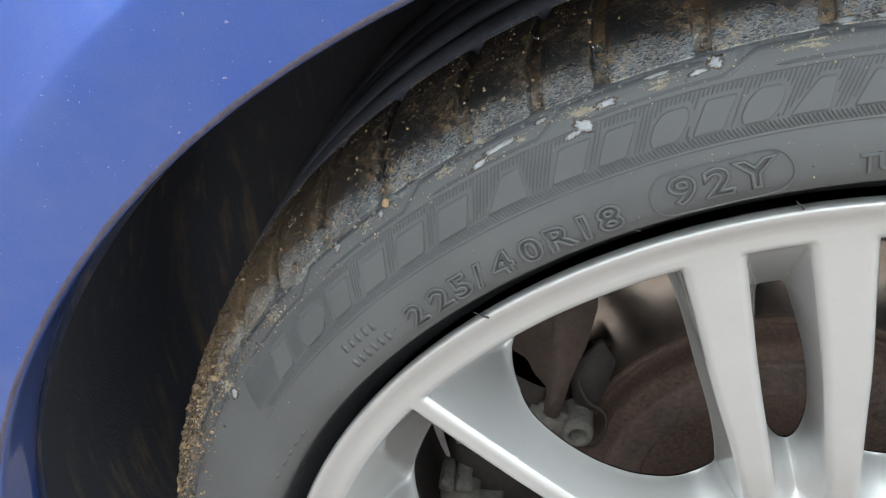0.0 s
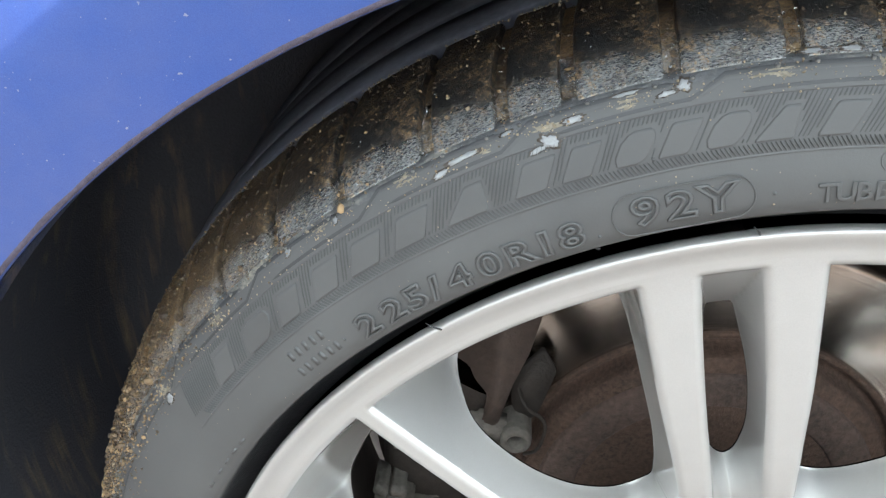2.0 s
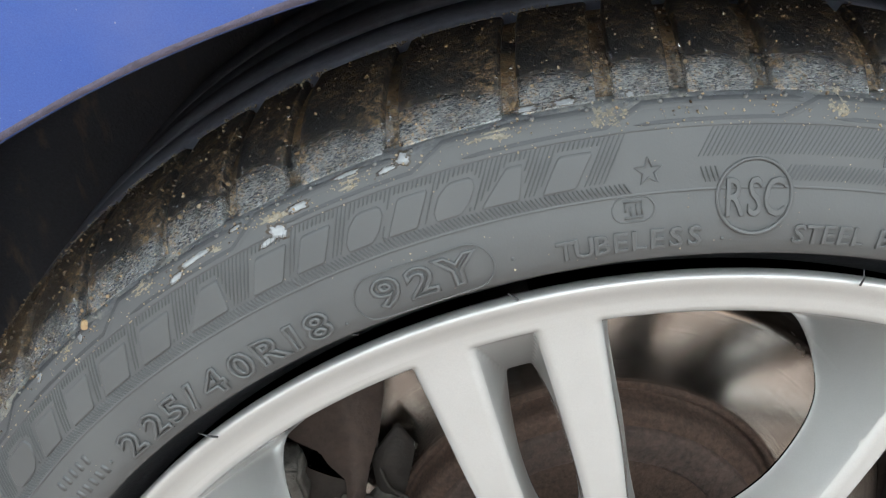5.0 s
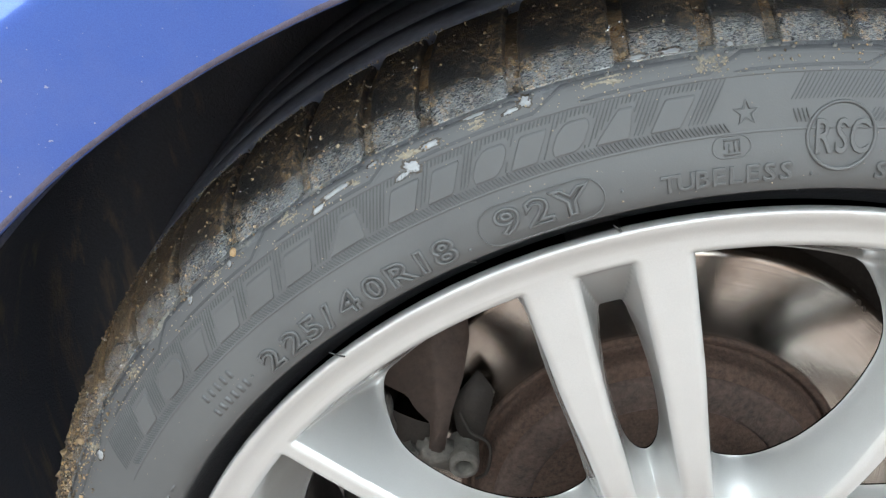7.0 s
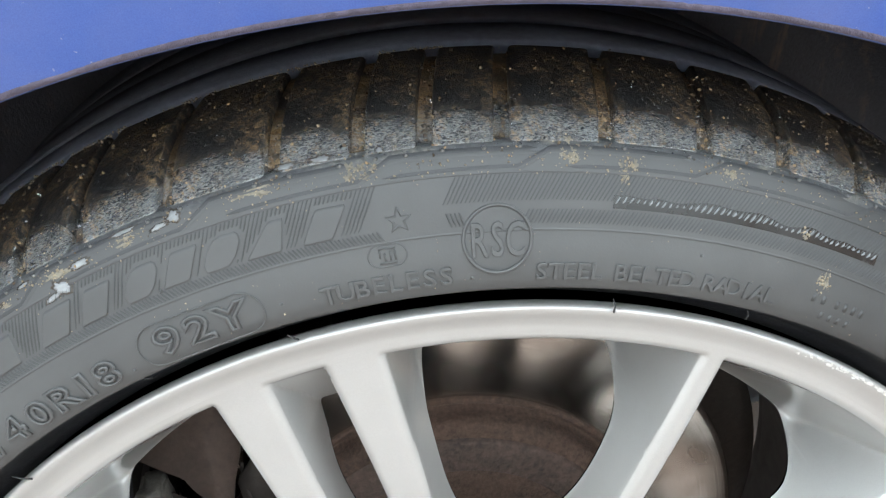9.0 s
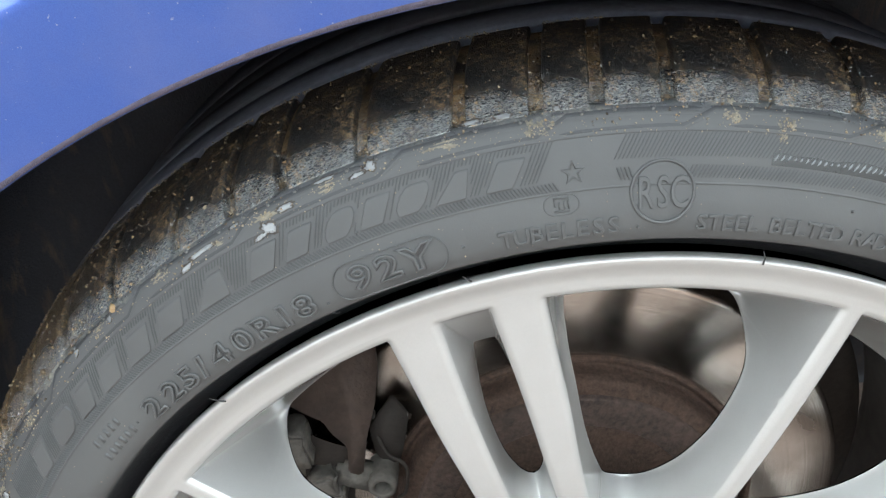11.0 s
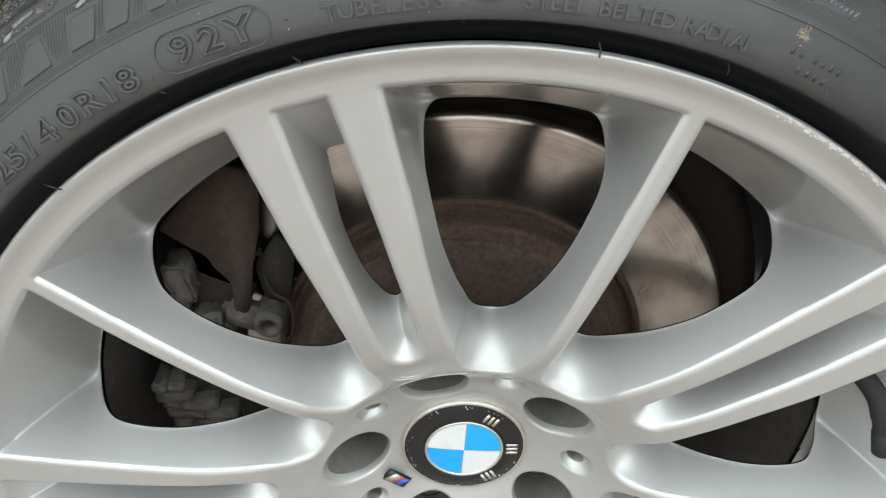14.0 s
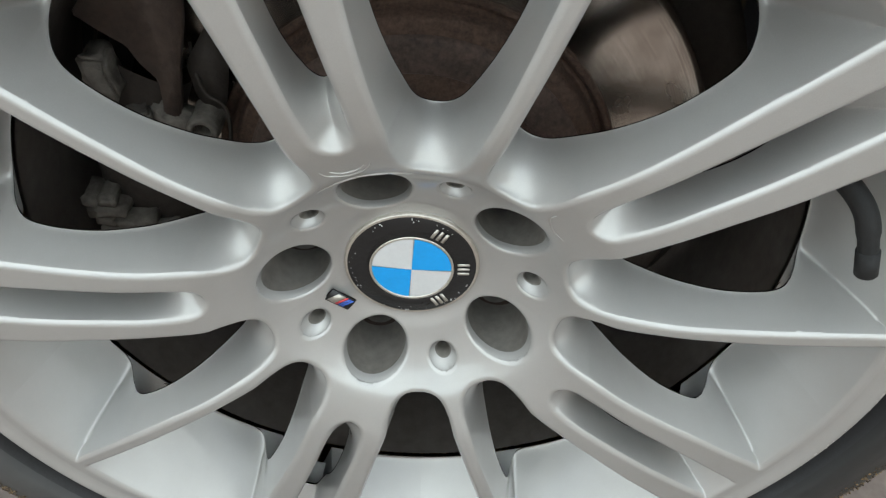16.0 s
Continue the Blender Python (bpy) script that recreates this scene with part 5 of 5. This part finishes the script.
def smears():
    """Dry splashes of pale mud: clusters of thin flakes on the shoulder."""
    rng = np.random.default_rng(21)
    for r0, deg, wide, tall in ((0.2998, 102.2, 2.6, 0.0020), (0.2985, 96.2, 1.2, 0.0034), (0.2995, 84.0, 0.9, 0.0036), (0.2965, 80.8, 0.7, 0.0050), (0.2985, 74.2, 1.0, 0.0030), (0.2872, 68.6, 0.4, 0.0018), (0.2760, 66.0, 0.6, 0.0046), (0.2995, 110.0, 1.8, 0.0018), (0.2990, 115.0, 1.6, 0.0028), (0.2990, 119.4, 1.8, 0.0012), (0.3000, 124.0, 1.2, 0.0016), (0.3000, 131.0, 1.3, 0.0020), (0.2985, 150.0, 1.4, 0.0034), (0.2990, 142.0, 1.1, 0.0026)):
        spots = []
        for _ in range(46):
            rc, dc = r0 + rng.normal(0, 0.45) * tall, deg + rng.normal(0, 0.45) * wide
            spots.append((rc, dc, outer_y(rc) - 0.0001, 0.0001 + 0.00042 * rng.random() ** 2.2))
        lumps("mud_splash", spots, PALE_MUD, "pale dried mud splash", rng)
        # the thin dried film between the crumbs, ragged and drawn out downwards
        v, f, n = [], [], 40
        for k in range(7):
            rc, dc, seed = r0 + rng.normal(0, 0.30) * tall, deg + rng.normal(0, 0.34) * wide, rng.uniform(0, 50)
            b, wd, tl = len(v), wide * rng.uniform(0.12, 0.42), tall * rng.uniform(0.16, 0.5)
            for q in (1.0, 0.7):
                for i in range(n):
                    t = 2 * math.pi * i / n
                    w = q * max(0.12, 0.7 + 0.95 * noise.noise(Vector((1.7 * math.cos(t), 1.7 * math.sin(t), seed))) + 0.35 * noise.noise(Vector((6 * math.cos(t), 6 * math.sin(t), seed))))
                    r = rc + tl * w * math.sin(t)
                    v.append(polar(r, dc + wd * w * math.cos(t), outer_y(r) - (0.00016 + 0.00001 * k if q < 1 else -0.00003)))
            f += [(b + i, b + (i + 1) % n, b + n + (i + 1) % n, b + n + i) for i in range(n)] + [tuple(range(b + n, b + 2 * n))]
        tagged(placed("mud_film", mesh_of("mud_film", v, f, SPLASH), wheel, "thin pale film of dried mud"), kind="stuff")


def films():
    """Little pools of water with brown rims, caught where the grooves run out on the shoulder; their pale colour paints
    in the mirrored sky.
    """
    rng = np.random.default_rng(14)
    for r0, deg, wide, tall, lean in ((0.2988, 120.4, 1.5, 0.0011, 0.4), (0.2972, 121.9, 0.7, 0.0012, 0.3), (0.2950, 115.1, 0.7, 0.0024, -0.3), (0.2937, 115.9, 0.8, 0.0010, 0.5), (0.2984, 113.5, 0.8, 0.0013, 0.1), (0.3001, 107.2, 0.5, 0.0019, 0.2), (0.2990, 108.2, 0.7, 0.0008, 0.2), (0.3034, 100.4, 0.75, 0.0008, 0.1), (0.3033, 98.3, 0.7, 0.0010, 0.0), (0.2998, 133.7, 0.4, 0.0013, 0.3), (0.2997, 129.5, 0.3, 0.0013, 0.2), (0.3030, 95.0, 0.3, 0.0008, 0.0), (0.3010, 110.4, 1.0, 0.0007, 0.2), (0.3004, 117.4, 0.5, 0.0006, 0.2), (0.2945, 150.0, 0.6, 0.0020, 0.2)):
        seed = rng.uniform(0, 50)
        for name, mat, grow, lift, label in (("mud_rim", RIM_MUD, 1.22, 0.00022, "thin wet dark brown mud rim"), ("water_film", PUDDLE, 0.92, 0.00045, "water film on the shoulder, paled like mirrored sky")):
            v, n = [], 44
            for q in (1.0, 0.85, 0.4):
                for k in range(n):
                    t = 2 * math.pi * k / n
                    w = grow * q * (0.78 + 0.45 * noise.noise(Vector((2.1 * math.cos(t), 2.1 * math.sin(t), seed))))
                    x, z = w * math.cos(t), w * math.sin(t)
                    r = r0 + tall * (z - lean * x * 1.2)
                    v.append(polar(r, deg + wide * x, outer_y(r) - (lift if q < 1 else -0.0001)))
            f = [(i * n + k, i * n + (k + 1) % n, (i + 1) * n + (k + 1) % n, (i + 1) * n + k) for i in (0, 1) for k in range(n)] + [tuple(range(2 * n, 3 * n))]
            placed(name, mesh_of(name, v, f, mat), wheel, label)
    for g in GROOVES:
        for off, r in ((1.05, 0.3010), (-1.0, 0.3012)):
            bm = bmesh.new()
            bmesh.ops.create_icosphere(bm, subdivisions=2, radius=0.0008)
            part("moulded_dot", bm, SHOULDER, wheel, "", Matrix.Translation(polar(r, g + off, outer_y(r))))


def water():
    """Beads of water on the wet shoulder."""
    rng = np.random.default_rng(33)
    spots = []
    for _ in range(2600):
        deg = rng.uniform(58, 150)
        i = abs(rng.normal(0, 0.30)) * (len(TREAD) - 1)
        r, y = np.interp(i, range(len(TREAD)), TREAD[:, 0]), np.interp(i, range(len(TREAD)), TREAD[:, 1])
        spots.append((r + 0.0001, deg, y - 0.0001, 0.00012 + 0.00045 * rng.random() ** 2))
    lumps("water", spots, WATER, "small beads of water on wet rubber", rng)


def rim_wear():
    """Kerb scuffs along the lip's edge and little rubber whiskers at the bead."""
    rng = np.random.default_rng(8)
    v, f = [], []
    for _ in range(300):
        deg = rng.choice([rng.uniform(17, 63), rng.normal(45, 9), rng.uniform(-40, 15)], p=[0.5, 0.38, 0.12])
        r = 0.2475 - abs(rng.normal(0, 0.0006))
        w, h = rng.uniform(0.15, 0.75), rng.uniform(0.0002, 0.0006)
        y = float(np.interp(r, [0.2420, 0.2455, 0.2474, 0.2483], [0.0018, 0.0006, 0.0004, 0.0012])) - 0.00018
        b, n = len(v), 7
        for k in range(n):
            t = 2 * math.pi * k / n
            q = rng.uniform(0.5, 1.2)
            v.append(polar(r + h * q * math.sin(t), deg + 0.5 * w * q * math.cos(t), y + rng.uniform(-0.00008, 0.00012)))
        f.append(tuple(range(b, b + n)))
    tagged(placed("kerb_scuff", mesh_of("kerb_scuff", v, f, SCUFF, False), wheel, "bright bare metal kerb scuffs on the lip"), kind="stuff")
    for r, deg, long in ((0.2492, 128.3, 0.006), (0.2560, 114.3, 0.003), (0.2505, 103.2, 0.004), (0.2492, 79.4, 0.006), (0.2570, 90.3, 0.003), (0.2540, 69.0, 0.004), (0.2540, 51.5, 0.005), (0.2540, 47.0, 0.004)):
        a, b = polar(r - long * 0.3, deg, 0.000), polar(r + long * 0.7, deg + 0.5, -0.0015)
        part("rubber_whisker", tube([a, a.lerp(b, 0.5) + Vector((0.0004, -0.0006, 0)), b], [0.0004, 0.0003, 0.00015], 6), BLACK_RUBBER, wheel)


sidewall()
ribbed_band()
shoulder_lines()
mud()
smears()
films()
water()
rim_wear()
